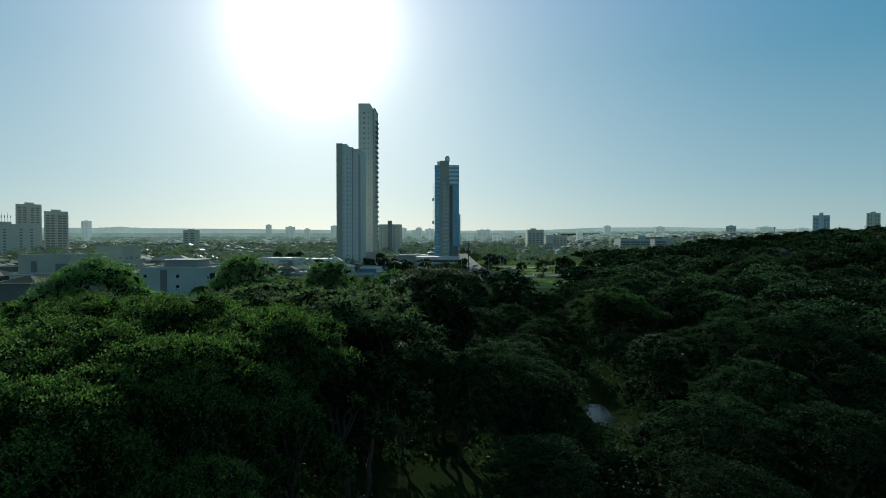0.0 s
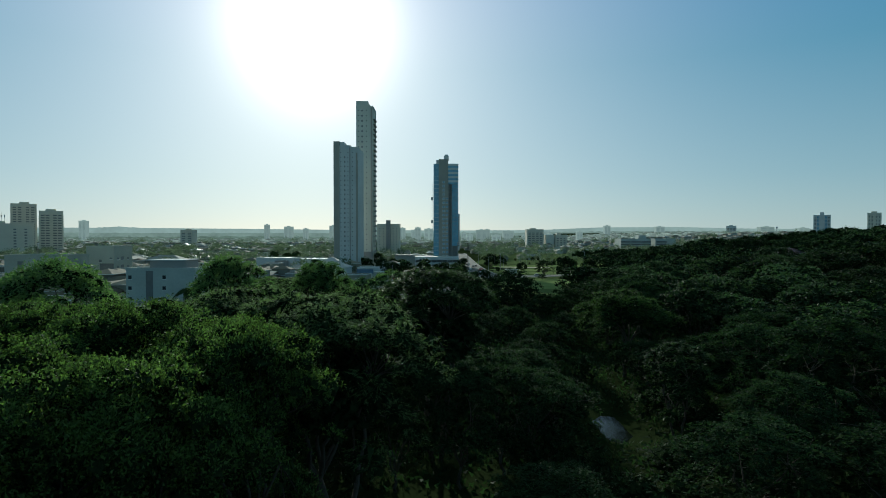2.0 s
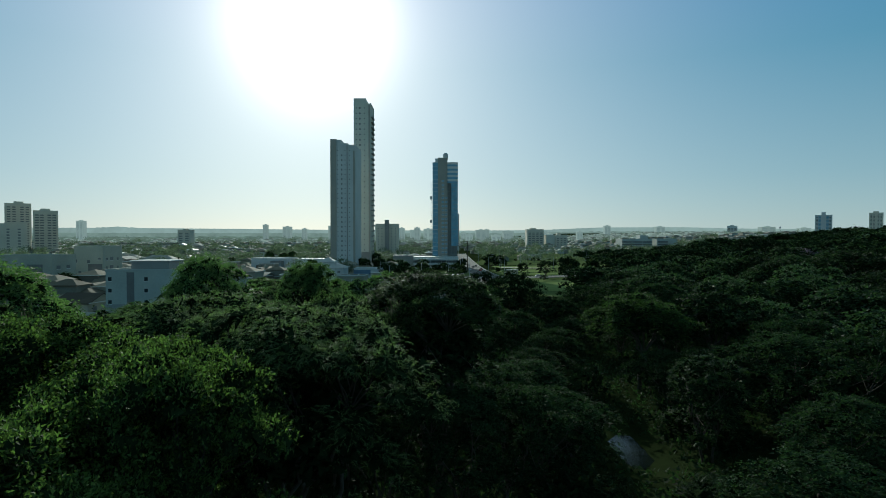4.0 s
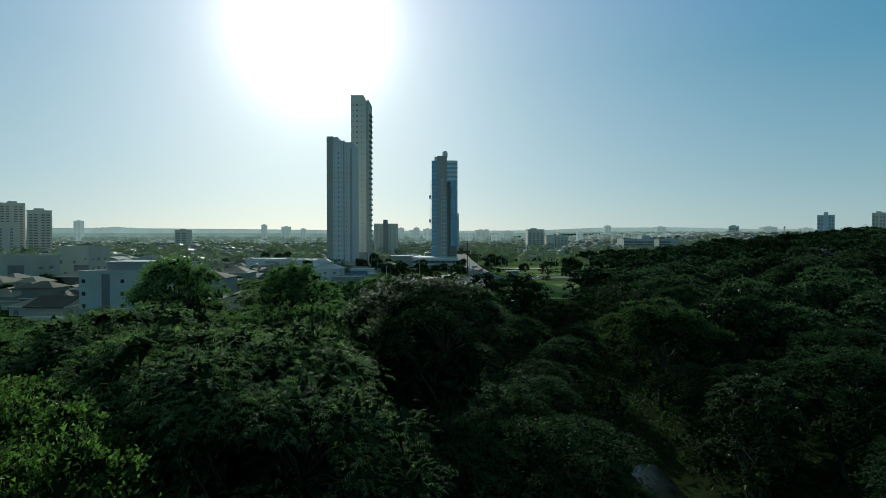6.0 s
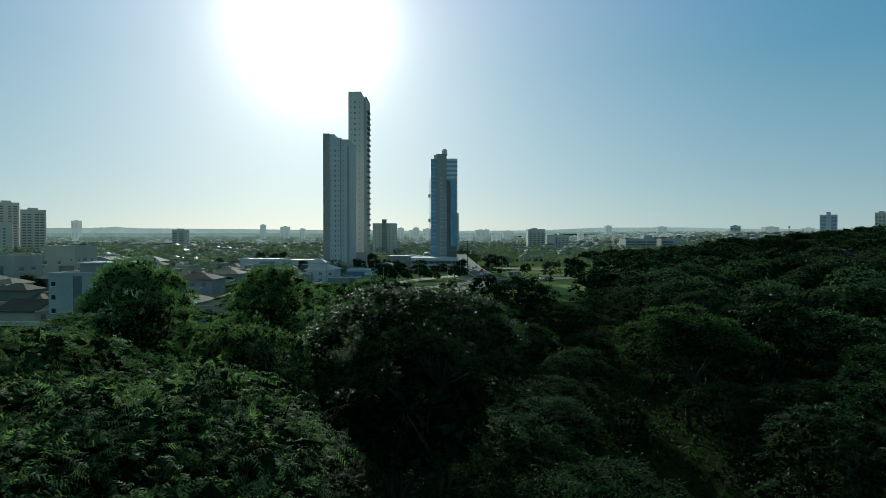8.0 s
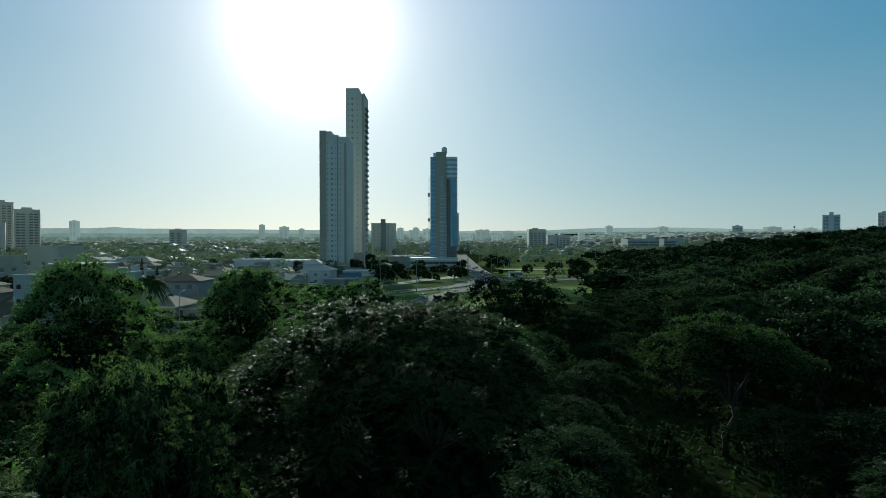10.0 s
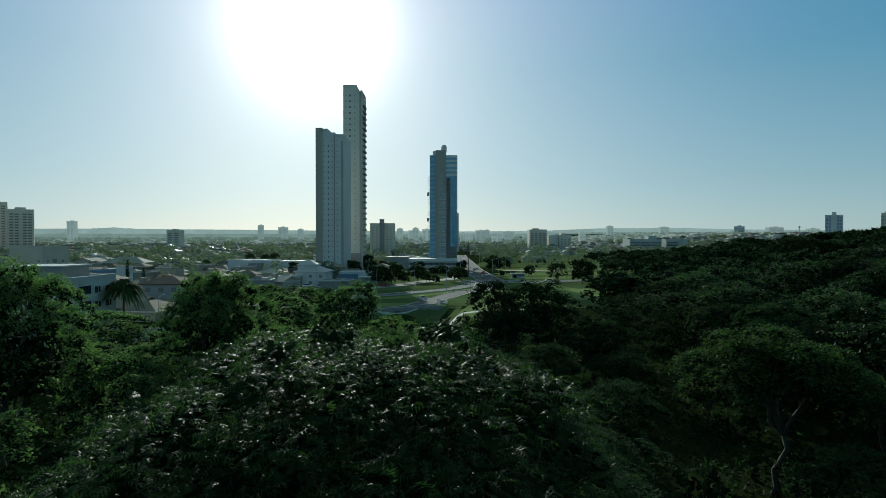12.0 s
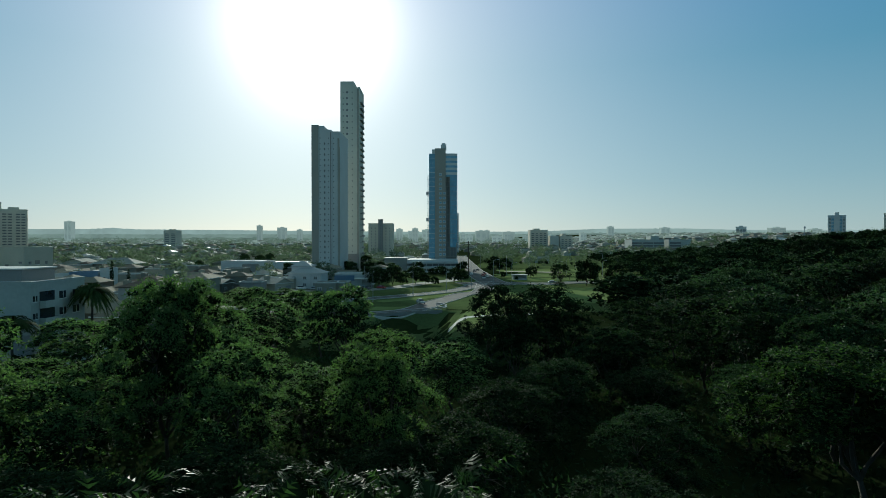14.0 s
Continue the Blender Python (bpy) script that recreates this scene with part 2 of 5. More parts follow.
def soup_mesh(name, tris, mat, core=None, core_mat=None):
    """A mesh from an array of triangles, n x 3 x 3, and the triangles of the darker inner clumps."""
    if core is not None:
        tris = np.concatenate([tris, core])
    n = len(tris)
    me = bpy.data.meshes.new(name)
    me.vertices.add(3 * n)
    me.vertices.foreach_set("co", tris.astype(np.float32).ravel())
    me.loops.add(3 * n)
    me.loops.foreach_set("vertex_index", np.arange(3 * n, dtype=np.int32))
    me.polygons.add(n)
    me.polygons.foreach_set("loop_start", np.arange(0, 3 * n, 3, dtype=np.int32))
    me.polygons.foreach_set("loop_total", np.full(n, 3, dtype=np.int32))
    me.materials.append(mat)
    if core is not None:
        me.materials.append(core_mat)
        slots = np.zeros(n, dtype=np.int32)
        slots[n - len(core):] = 1
        me.polygons.foreach_set("material_index", slots)
    me.update(calc_edges=True)
    return me


def part(name, b, mat, parent, label="", smooth=False):
    me = b if isinstance(b, bpy.types.Mesh) else b.mesh(name, mat, smooth)
    ob = new(name, me)
    ob.parent = parent
    return tagged(ob, label)


def thing(name, x, y, z, label, category, group="", kind="", turn=0.0):
    ob = new(name)
    ob.matrix_basis = pose(x, y, z, 0, 0, turn)
    ob.empty_display_size = 0.5
    return tagged(ob, label, category, group, kind)


# ---- terrain ----
def step(a, b, x):
    t = np.clip((np.asarray(x, float) - a) / (b - a), 0, 1)
    return t * t * (3 - 2 * t)


def height(x, y):
    x, y = np.asarray(x, float), np.asarray(y, float)
    base = np.interp(y, [-400, 0, 60, 90, 150, 250, 330, 450, 520, 700, 1200, 2000, 4800], [4, 2, 1.6, 1.2, 2.0, 2.4, 2.8, 3.2, 4.5, 7, 10, 20, 60])
    left = 3.0 * step(-30, -75, x) * step(400, 150, y)
    hill = (12 * step(50, 160, x - 45 * step(170, 320, y)) + 8 * step(120, 330, x)) * step(20, 110, y) * step(620, 300, y + 0.25 * np.maximum(0, 160 - x))
    far_right = 21 * step(180, 700, x) * step(350, 1200, y)
    pond = -2.2 * np.exp(-(((x - 22.0) / 4.4) ** 2 + ((y - 79.5) / 8.0) ** 2) ** 2)
    roll_ = 0.5 * np.sin(x * 0.031 + 1.2) * np.sin(y * 0.027) * step(120, 30, y)
    bank = -4.4 * step(0.0, -5.5, y - (236 + 0.55 * x)) * step(-46, -30, x) * step(8, -1, x) * step(160, 190, y)
    return base + left + hill + far_right + pond + roll_ + bank


def spread(a, b, near, far, grow):
    out, p, d = [a], a, near
    while p < b:
        p += d
        d = min(d * grow, far)
        out.append(p)
    return out


def grid_mesh(name, xs, ys, mat, lift=0.0):
    X, Y = np.meshgrid(xs, ys)
    Z = height(X, Y) + lift
    v = np.stack([X, Y, Z], -1).reshape(-1, 3)
    n, w = len(ys), len(xs)
    f = [(j * w + i, j * w + i + 1, (j + 1) * w + i + 1, (j + 1) * w + i) for j in range(n - 1) for i in range(w - 1)]
    return Builder().add(v, f).mesh(name, mat, True)


half = spread(0, 4800, 4, 250, 1.045)
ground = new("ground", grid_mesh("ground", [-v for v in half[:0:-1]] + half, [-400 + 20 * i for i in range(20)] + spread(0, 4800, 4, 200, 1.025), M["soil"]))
tagged(ground, "uneven green and brown ground of a wooded valley", "ground", kind="structure")

pond = new("pond", Builder().add([(22.0 + 4.6 * (1 + 0.14 * math.sin(3 * a)) * math.cos(a), 79.5 + 9.0 * (1 + 0.12 * math.cos(2 * a)) * math.sin(a), 0) for a in [i * math.pi / 24 for i in range(48)]], [tuple(range(48))]).mesh("pond", M["water"]))
tagged(pond, "still dark pond water among the trees reflecting the sky", "pond", kind="structure")


# ---- trees ----
def limb(b, start, end, r0, r1, sag, rng, sides=6, n=6):
    t = np.linspace(0, 1, n)[:, None]
    p = np.asarray(start) * (1 - t) + np.asarray(end) * t
    p[:, 2] += (sag * np.sin(np.pi * t[:, 0])) * 1.0
    p[1:-1] += rng.normal(0, 0.04 * np.linalg.norm(np.subtract(end, start)), (n - 2, 3))
    b.tube(p, np.linspace(r0, r1, n), sides)
    return p


def unit(v):
    return v / (np.linalg.norm(v, axis=-1, keepdims=True) + 1e-9)


def leaf_tris(rng, centre, axis, length, width, level=0.0):
    """Pointed leaves at the centres, along the axes; level: how far their faces turn to the sky."""
    n = len(centre)
    side = unit(np.cross(axis, unit(unit(rng.normal(0, 1, (n, 3))) + np.array((0, 0, level)))))
    length, width = np.broadcast_to(length, n)[:, None], np.broadcast_to(width, n)[:, None]
    base = centre - axis * length / 2
    return np.stack([base + side * width / 2, centre + axis * length / 2, base - side * width / 2], 1)


def frond_tris(rng, base, axis, length, pairs, twist=0.15):
    """Feathery leaves: a drooping rib with narrow leaflets on both sides."""
    n = len(base)
    up = np.array((0, 0, 1.0))
    side = unit(np.cross(axis, up) + rng.normal(0, twist, (n, 3)))
    out = []
    L = length[:, None]
    for i in range(pairs):
        s = (i + 0.6) / pairs
        c = base + axis * L * s + up * (-0.32 * s * s * L)
        ahead = unit(axis + up * (-0.64 * s))
        w = L * 0.25 * (1 - 0.6 * abs(2 * s - 0.9))
        k = L / pairs
        for sg in (-1, 1):
            tip = c + side * sg * w + ahead * k * 0.8 - up * 0.12 * L * rng.uniform(-0.3, 1.4, (n, 1))
            out.append(np.stack([c - ahead * k * 0.26, tip, c + ahead * k * 0.32], 1))
    return np.concatenate(out)


CROWNS = {}


def tree_meshes(seed, tall, radius, crown_low, mat, kind, leaves, leaf, flat=0.75, tips=90, trunks=1, drop=0.0, fill=0.7, pairs=7, wide=0.5, inner_mat=None, rough=1.0, sprays=14, heart=200, spray=0.8, level=1.5):
    """Trunk and crown meshes of a tree whose foot is at the origin."""
    rng = np.random.default_rng(seed)
    wood = Builder()
    mid = crown_low + 0.35 * (tall - crown_low)
    ga = np.pi * (3 - 5 ** 0.5)
    lumps = 1 + rough * rng.uniform(-0.26, 0.14, 9)
    pts = []
    for i in range(tips):
        s = (i + 0.5) / tips
        el = np.arcsin(1 - s * (1.0 + drop))
        az = i * ga + rng.normal(0, 0.25)
        r = radius * lumps[int((az % (2 * np.pi)) / (2 * np.pi) * 9)] * (1 + rough * rng.uniform(-0.26, 0.06))
        zz = np.sin(el)
        zz = np.sign(zz) * abs(zz) ** flat
        pts.append((r * np.cos(el) ** 0.8 * np.cos(az), r * np.cos(el) ** 0.8 * np.sin(az), mid + zz * ((tall - mid) if zz > 0 else (mid - crown_low)) * (1 - rough * rng.uniform(0, 0.16))))
    pts = np.array(pts)
    feet = [np.array((0.0, 0.0, -0.6))] if trunks == 1 else [np.array((0.5 * np.cos(a), 0.5 * np.sin(a), -0.6)) for a in np.arange(trunks) * 6.28 / trunks]
    forks = []
    for foot in feet:
        lean = rng.normal(0, 0.05 * tall, 2) if trunks == 1 else 0.2 * radius * unit(foot[:2])
        fork = np.array((lean[0], lean[1], crown_low * rng.uniform(0.75, 0.95)))
        limb(wood, foot, fork, tall * (0.016 if trunks == 1 else 0.010) + 0.04, tall * 0.009 + 0.03, 0, rng, 7)
        forks.append(fork)
    mains = []
    for k in range(7):
        a = k * 2 * np.pi / 7 + rng.normal(0, 0.2)
        e = np.array((0.5 * radius * np.cos(a), 0.5 * radius * np.sin(a), mid + rng.uniform(-0.1, 0.35) * (tall - mid)))
        f = min(forks, key=lambda q: np.linalg.norm(q - e))
        limb(wood, f, e, tall * 0.008 + 0.02, tall * 0.004 + 0.01, 0.2, rng, 5)
        mains.append(e)
    for p in pts[::2] if tips > 60 else pts[::3]:
        m = min(mains, key=lambda q: np.linalg.norm(q - p))
        limb(wood, m, p * 0.95 + m * 0.05, tall * 0.003 + 0.008, 0.01, 0.15, rng, 3, 4)
    per = max(1, leaves // tips)
    core = np.array((0, 0, mid - 0.2 * (tall - mid)))
    out = unit(pts - core)
    clump = radius * 0.32 * (60 / tips) ** 0.4
    c, o = np.repeat(pts, per, 0), np.repeat(out, per, 0)
    n = len(c)
    size = np.repeat(rng.uniform(0.6, 1.35, tips), per)[:, None]
    dirs = unit(rng.normal(0, 1, (n, 3)) + 0.5 * o)
    shell = rng.uniform(0.3, 1.1, (n, 1)) ** 0.5
    shape = np.array((1.0, 1.0, 0.72))
    pos = c + dirs * shell * clump * size * shape
    if kind == "frond":
        axis = unit(dirs * np.array((1, 1, 0.3)) + 0.4 * o * np.array((1, 1, 0.4)) + np.array((0, 0, 0.12)) + rng.normal(0, 0.3, (n, 3)) * np.array((1, 1, 0.5)))
        q = frond_tris(rng, pos - axis * leaf * 0.4, axis, leaf * rng.uniform(0.7, 1.25, n), pairs)
    else:
        axis = unit((dirs * 0.8 + 0.4 * o + rng.normal(0, 0.55, (n, 3))) * np.array((1, 1, 0.55)) + np.array((0, 0, 0.3 if kind == "shoot" else -0.1)))
        q = leaf_tris(rng, pos, axis, leaf * rng.uniform(0.6, 1.4, n), leaf * wide * rng.uniform(0.75, 1.25, n), level)
    # ragged inner sprays of each clump, and of the heart of the crown, darkened as painted shade
    reach = np.concatenate([size[::per, 0] * clump * fill, np.full(len(pts[::2]), clump * 1.1)])
    centres = np.concatenate([pts * 0.92 + core * 0.08, pts[::2] * 0.6 + core * 0.4])
    m = len(centres) * sprays
    sp = np.repeat(centres, sprays, 0) + unit(rng.normal(0, 1, (m, 3))) * rng.uniform(0.1, 0.75, (m, 1)) * np.repeat(reach, sprays)[:, None] * shape
    long = np.minimum(np.repeat(reach, sprays) * 1.5, spray) * rng.uniform(0.6, 1.3, m)
    inner = leaf_tris(rng, sp, unit(rng.normal(0, 1, (m, 3))), long, long * 0.62)
    d = unit(rng.normal(0, 1, (heart, 3))) * rng.uniform(0, 1, (heart, 1)) ** 0.4
    hp = np.array((0, 0, (tall * 0.55 + crown_low * 0.45))) + d * np.array((radius * 0.58, radius * 0.58, (tall - crown_low) * 0.32))
    inner = np.concatenate([inner, leaf_tris(rng, hp, unit(rng.normal(0, 1, (heart, 3))), min(radius * 0.36, spray * 0.95), min(radius * 0.26, spray * 0.6))])
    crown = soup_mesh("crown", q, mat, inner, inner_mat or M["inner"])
    CROWNS[crown.name] = (q, inner)
    return wood.mesh("trunk", M["bark"], True), crown


def pad_tree(seed, tall, radius, low, mat, kind="leaf", leaf=0.16, pads=60, per=500, size=0.27, thick=0.45, dome=2.2, side=0.35, ragged=1.0, trunks=1, pairs=6, wide=0.55, level=1.6, core=0.8, heart=200, shell=(3, 6), sprig=0.1, stout=True, twist=0.3):
    """A tree whose crown is made of many flattened pads of leaves over a dome, each on its branch."""
    rng = np.random.default_rng(seed)
    n_side = int(pads * side)
    n_top = pads - n_side
    i = np.arange(n_top)
    ga = np.pi * (3 - 5 ** 0.5)
    f = np.sqrt((i + 0.5) / n_top) * 0.9
    az = i * ga + rng.normal(0, 0.2, n_top)
    rim = low + 0.45 * (tall - low)
    az = np.concatenate([az, rng.uniform(0, 2 * np.pi, n_side)])
    f = np.concatenate([f, rng.uniform(0.5, 0.95, n_side)])
    ph = rng.uniform(0, 6.28, 3)
    lobe = 1 + ragged * (0.13 * np.sin(2 * az + ph[0]) * 0.6 + 0.12 * np.sin(3 * az + ph[1]) + 0.07 * np.sin(5 * az + ph[2]))
    pr = radius * size * rng.uniform(0.65, 1.4, pads)
    rr = f * radius * lobe
    z = rim + (tall - rim) * np.maximum(0, 1 - f ** dome) ** 0.6 - thick * pr * 0.9
    z[:n_top] -= ragged * rng.uniform(0, 0.11, n_top) * (tall - low)
    z[n_top:] = low + (z[n_top:] - low) * rng.uniform(0.1, 0.8, n_side)
    c = np.stack([rr * np.cos(az), rr * np.sin(az), z], 1)
    nrm = unit(np.stack([0.6 * f * np.cos(az), 0.6 * f * np.sin(az), np.ones(pads)], 1) + rng.normal(0, 0.12, (pads, 3)))
    u = unit(np.cross(nrm, np.array((0.3, 1.0, 0.1))))
    v = np.cross(nrm, u)
    # leaves over the upper side of each pad, a few below, some sprigs standing off
    count = np.maximum(8, (per * (pr / pr.mean()) ** 2)).astype(int)
    k = np.repeat(np.arange(pads), count)
    n = len(k)
    r, th = np.sqrt(rng.uniform(0, 1, n)), rng.uniform(0, 2 * np.pi, n)
    wob = 1 + 0.22 * np.sin(3 * th + k * 1.7) + 0.14 * np.sin(7 * th + k * 2.9)
    h = thick * np.sqrt(1 - 0.98 * r * r) * rng.uniform(0.5, 1.12, n) * np.where(rng.random(n) < 0.82, 1.0, -0.55)
    h += thick * 0.35 * np.sin(4.3 * r * np.cos(th) + k) * np.cos(3.9 * r * np.sin(th) + 2 * k)
    off = np.where(rng.random(n) < sprig, rng.uniform(1.05, 1.32, n), 1.0)
    lx, ly = r * wob * np.cos(th) * off, r * wob * np.sin(th) * off
    P = pr[k, None]
    c[:, 2] += tall - np.percentile((c[k] + P * nrm[k] * h[:, None])[:, 2], 99.5)
    pos = c[k] + P * (u[k] * lx[:, None] + v[k] * ly[:, None] + nrm[k] * (h * off)[:, None])
    away = unit(u[k] * lx[:, None] + v[k] * ly[:, None] + 0.25 * nrm[k])
    if kind == "frond":
        axis = unit(away * np.array((1, 1, 0.4)) + rng.normal(0, 0.45, (n, 3)) * np.array((1, 1, 0.45)) + np.array((0, 0, 0.16)))
        q = frond_tris(rng, pos - axis * leaf * 0.35, axis, leaf * rng.uniform(0.65, 1.3, n), pairs, twist)
    else:
        axis = unit((away * 0.7 + rng.normal(0, 0.6, (n, 3))) * np.array((1, 1, 0.6)) + np.array((0, 0, 0.35 if kind == "shoot" else -0.08)))
        q = leaf_tris(rng, pos, axis, leaf * rng.uniform(0.6, 1.4, n), leaf * wide * rng.uniform(0.75, 1.25, n), level)
    # close twigs and leaves inside each pad, coloured dark as painted shade
    m = shell[0] * shell[1]
    d = (unit(rng.normal(0, 1, (pads * m, 3))) * rng.uniform(0, 1, (pads * m, 1)) ** 0.4).reshape(pads, m, 3)
    s = core * pr[:, None, None]
    at = (c[:, None] + s * (d[..., 0:1] * u[:, None] + d[..., 1:2] * v[:, None] + (d[..., 2:3] - 0.15) * thick * 0.9 * nrm[:, None])).reshape(-1, 3)
    span = np.repeat(core * pr, m) * rng.uniform(0.6, 1.2, pads * m)
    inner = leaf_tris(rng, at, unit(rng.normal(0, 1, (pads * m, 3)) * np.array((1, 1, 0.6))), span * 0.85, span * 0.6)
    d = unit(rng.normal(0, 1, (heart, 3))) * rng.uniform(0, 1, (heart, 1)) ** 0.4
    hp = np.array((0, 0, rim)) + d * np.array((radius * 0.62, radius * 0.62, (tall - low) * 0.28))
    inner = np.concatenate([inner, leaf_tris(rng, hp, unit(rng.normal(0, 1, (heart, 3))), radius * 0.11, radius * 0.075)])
    # trunk and branches
    wood = Builder()
    feet = [np.array((0.0, 0.0, -0.6))] if trunks == 1 else [np.array((0.5 * np.cos(a), 0.5 * np.sin(a), -0.6)) for a in np.arange(trunks) * 6.28 / trunks]
    forks = []
    for foot in feet:
        lean = rng.normal(0, 0.04 * tall, 2) if trunks == 1 else 0.25 * radius * unit(foot[:2])
        fork = np.array((lean[0], lean[1], low * rng.uniform(0.7, 0.9)))
        limb(wood, foot, fork, tall * (0.016 if trunks == 1 else 0.010) + 0.04, tall * 0.009 + 0.03, 0, rng, 7)
        forks.append(fork)
    mains = []
    for j in range(7):
        a = j * 2 * np.pi / 7 + rng.normal(0, 0.2)
        e = np.array((0.45 * radius * np.cos(a), 0.45 * radius * np.sin(a), low + rng.uniform(0.3, 0.6) * (tall - low)))
        limb(wood, min(forks, key=lambda g: np.linalg.norm(g - e)), e, tall * 0.008 + 0.02, tall * 0.004 + 0.01, 0.2, rng, *((5, 6) if stout else (3, 4)))
        mains.append(e)
    for p in c[::3]:
        m = min(mains, key=lambda g: np.linalg.norm(g - p))
        limb(wood, m, p, tall * 0.003 + 0.012, 0.012, 0.15, rng, 3, 4)
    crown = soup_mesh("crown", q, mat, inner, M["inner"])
    CROWNS[crown.name] = (q, inner)
    return wood.mesh("trunk", M["bark"], True), crown


def plant_tree(name, meshes, x, y, label, turn=0.0, scale=1.0, tall=1.0, group="", category="tree", sink=0.0):
    t = thing(name, x, y, float(height(x, y)) - sink, label, category, group, turn=turn)
    t.scale = (scale, scale, scale * tall)
    if meshes[0]:
        part("trunk", meshes[0], None, t)
    part("crown", meshes[1], None, t)
    return t


def joined_trees(name, places, kinds, mat, inner_mat=None):
    """One mesh of the crowns of many far trees."""
    leaves, inner = [], []
    for k, x, y, turn, s, tall in places:
        a = radians(turn)
        R = np.array(((math.cos(a), -math.sin(a), 0), (math.sin(a), math.cos(a), 0), (0, 0, tall))) * s
        at = np.array((x, y, float(height(x, y))))
        q, c = CROWNS[kinds[k][1].name]
        leaves.append(q @ R.T + at)
        inner.append(c @ R.T + at)
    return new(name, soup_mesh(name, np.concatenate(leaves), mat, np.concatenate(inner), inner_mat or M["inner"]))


# foreground trees with small bright leaves
bright = [pad_tree(11 + i, 16.0, 5.4, 5.0, M["leaf_bright"], "shoot", 0.138, 110, 400, 0.205, 0.5, 3.6, 0.34, 2.1, wide=0.75, level=0.7, core=0.72, sprig=0.26) for i in range(3)]
for i, (x, y, top, r) in enumerate([(-10.2, 36, 20.0, 4.6), (-13.5, 42, 19.5, 5.2), (-20, 42.5, 20.3, 5.6), (-28, 46.5, 19.8, 5.6), (-36, 53.5, 18.8, 5.4), (-13, 29, 19.4, 4.8), (-21, 33, 19.8, 5.6), (-30, 37, 19.3, 5.8), (-16.5, 23.5, 18.8, 4.8), (-39, 43, 18.8, 5.8),
                                    (-48, 52, 18.2, 6.0), (-25, 25, 18.4, 5.2), (-10.2, 23, 15.4, 3.8)]):
    z = float(height(x, y))
    s = r / 5.4
    plant_tree("tree", bright[i % 3], x, y, "broad tree with dense small bright green leaves", i * 67, s, (top - z) / 16.0 / s, "bright green trees in the valley")
# feathery trees
feather = [pad_tree(31, 18.2, 6.8, 7.0, M["leaf_fern"], "frond", 0.45, 150, 92, 0.175, 0.38, 4.5, 0.10, 2.1, 3, pairs=6, core=0.72, heart=2800, sprig=0.22, twist=0.35),
           pad_tree(32, 20.6, 6.3, 8.0, M["leaf_frond"], "frond", 0.37, 190, 106, 0.165, 0.38, 3.2, 0.22, 1.1, 4, pairs=6, core=0.6, heart=2600, sprig=0.22, twist=0.45)]
for x, y, k, top, turn, s in ((-17.3, 54, 0, 20.2, 0, 1.0), (-7.6, 47.2, 0, 20.3, 130, 1.0), (-7.8, 60.4, 0, 19.8, 250, 0.5), (-0.4, 65.0, 1, 21.4, 40, 1.0)):
    z = float(height(x, y))
    plant_tree("feathery_tree", feather[k], x, y, "wide domed tree with feathery drooping compound leaves", turn, s, (top - z) / (18.2, 20.6)[k] / s, "feathery trees in the valley")
# middle trees one by one
middle = [pad_tree(51 + i, 14.0, 5.4, 2.6, M["leaf_valley" if i < 3 else "leaf_dark"], "leaf", 0.25, 64, 150, 0.235, 0.46, 2.2, 0.45, 1.5, core=0.62, level=0.5, sprig=0.2, heart=300) for i in range(6)]
middle += [pad_tree(151 + i, 14.0, 5.4, 3.4, M["leaf_valley" if i < 3 else "leaf_dark"], "leaf", 0.34, 44, 84, 0.26, 0.46, 2.2, 0.45, 1.4, core=0.62, level=0.5, sprig=0.18, heart=300) for i in range(6)]
bright_mid = {k: pad_tree(58, 14.0, 5.4, low, M[m], "leaf", 0.22, 88, 230, 0.22, 0.45, 2.6, 0.5, 1.8, core=0.6, heart=500, level=0.5, sprig=0.2) for k, m, low in (("b", "leaf_mid", 7.0), ("p", "leaf_lime", 1.6))}
grand = [pad_tree(61 + i, 14.0, 5.4, 4.4, M["leaf_valley"], "leaf", 0.2, 100, 230, 0.2, 0.5, 2.6, 0.4, 1.5, core=0.6, level=0.4, heart=700, sprig=0.22) for i in range(2)]
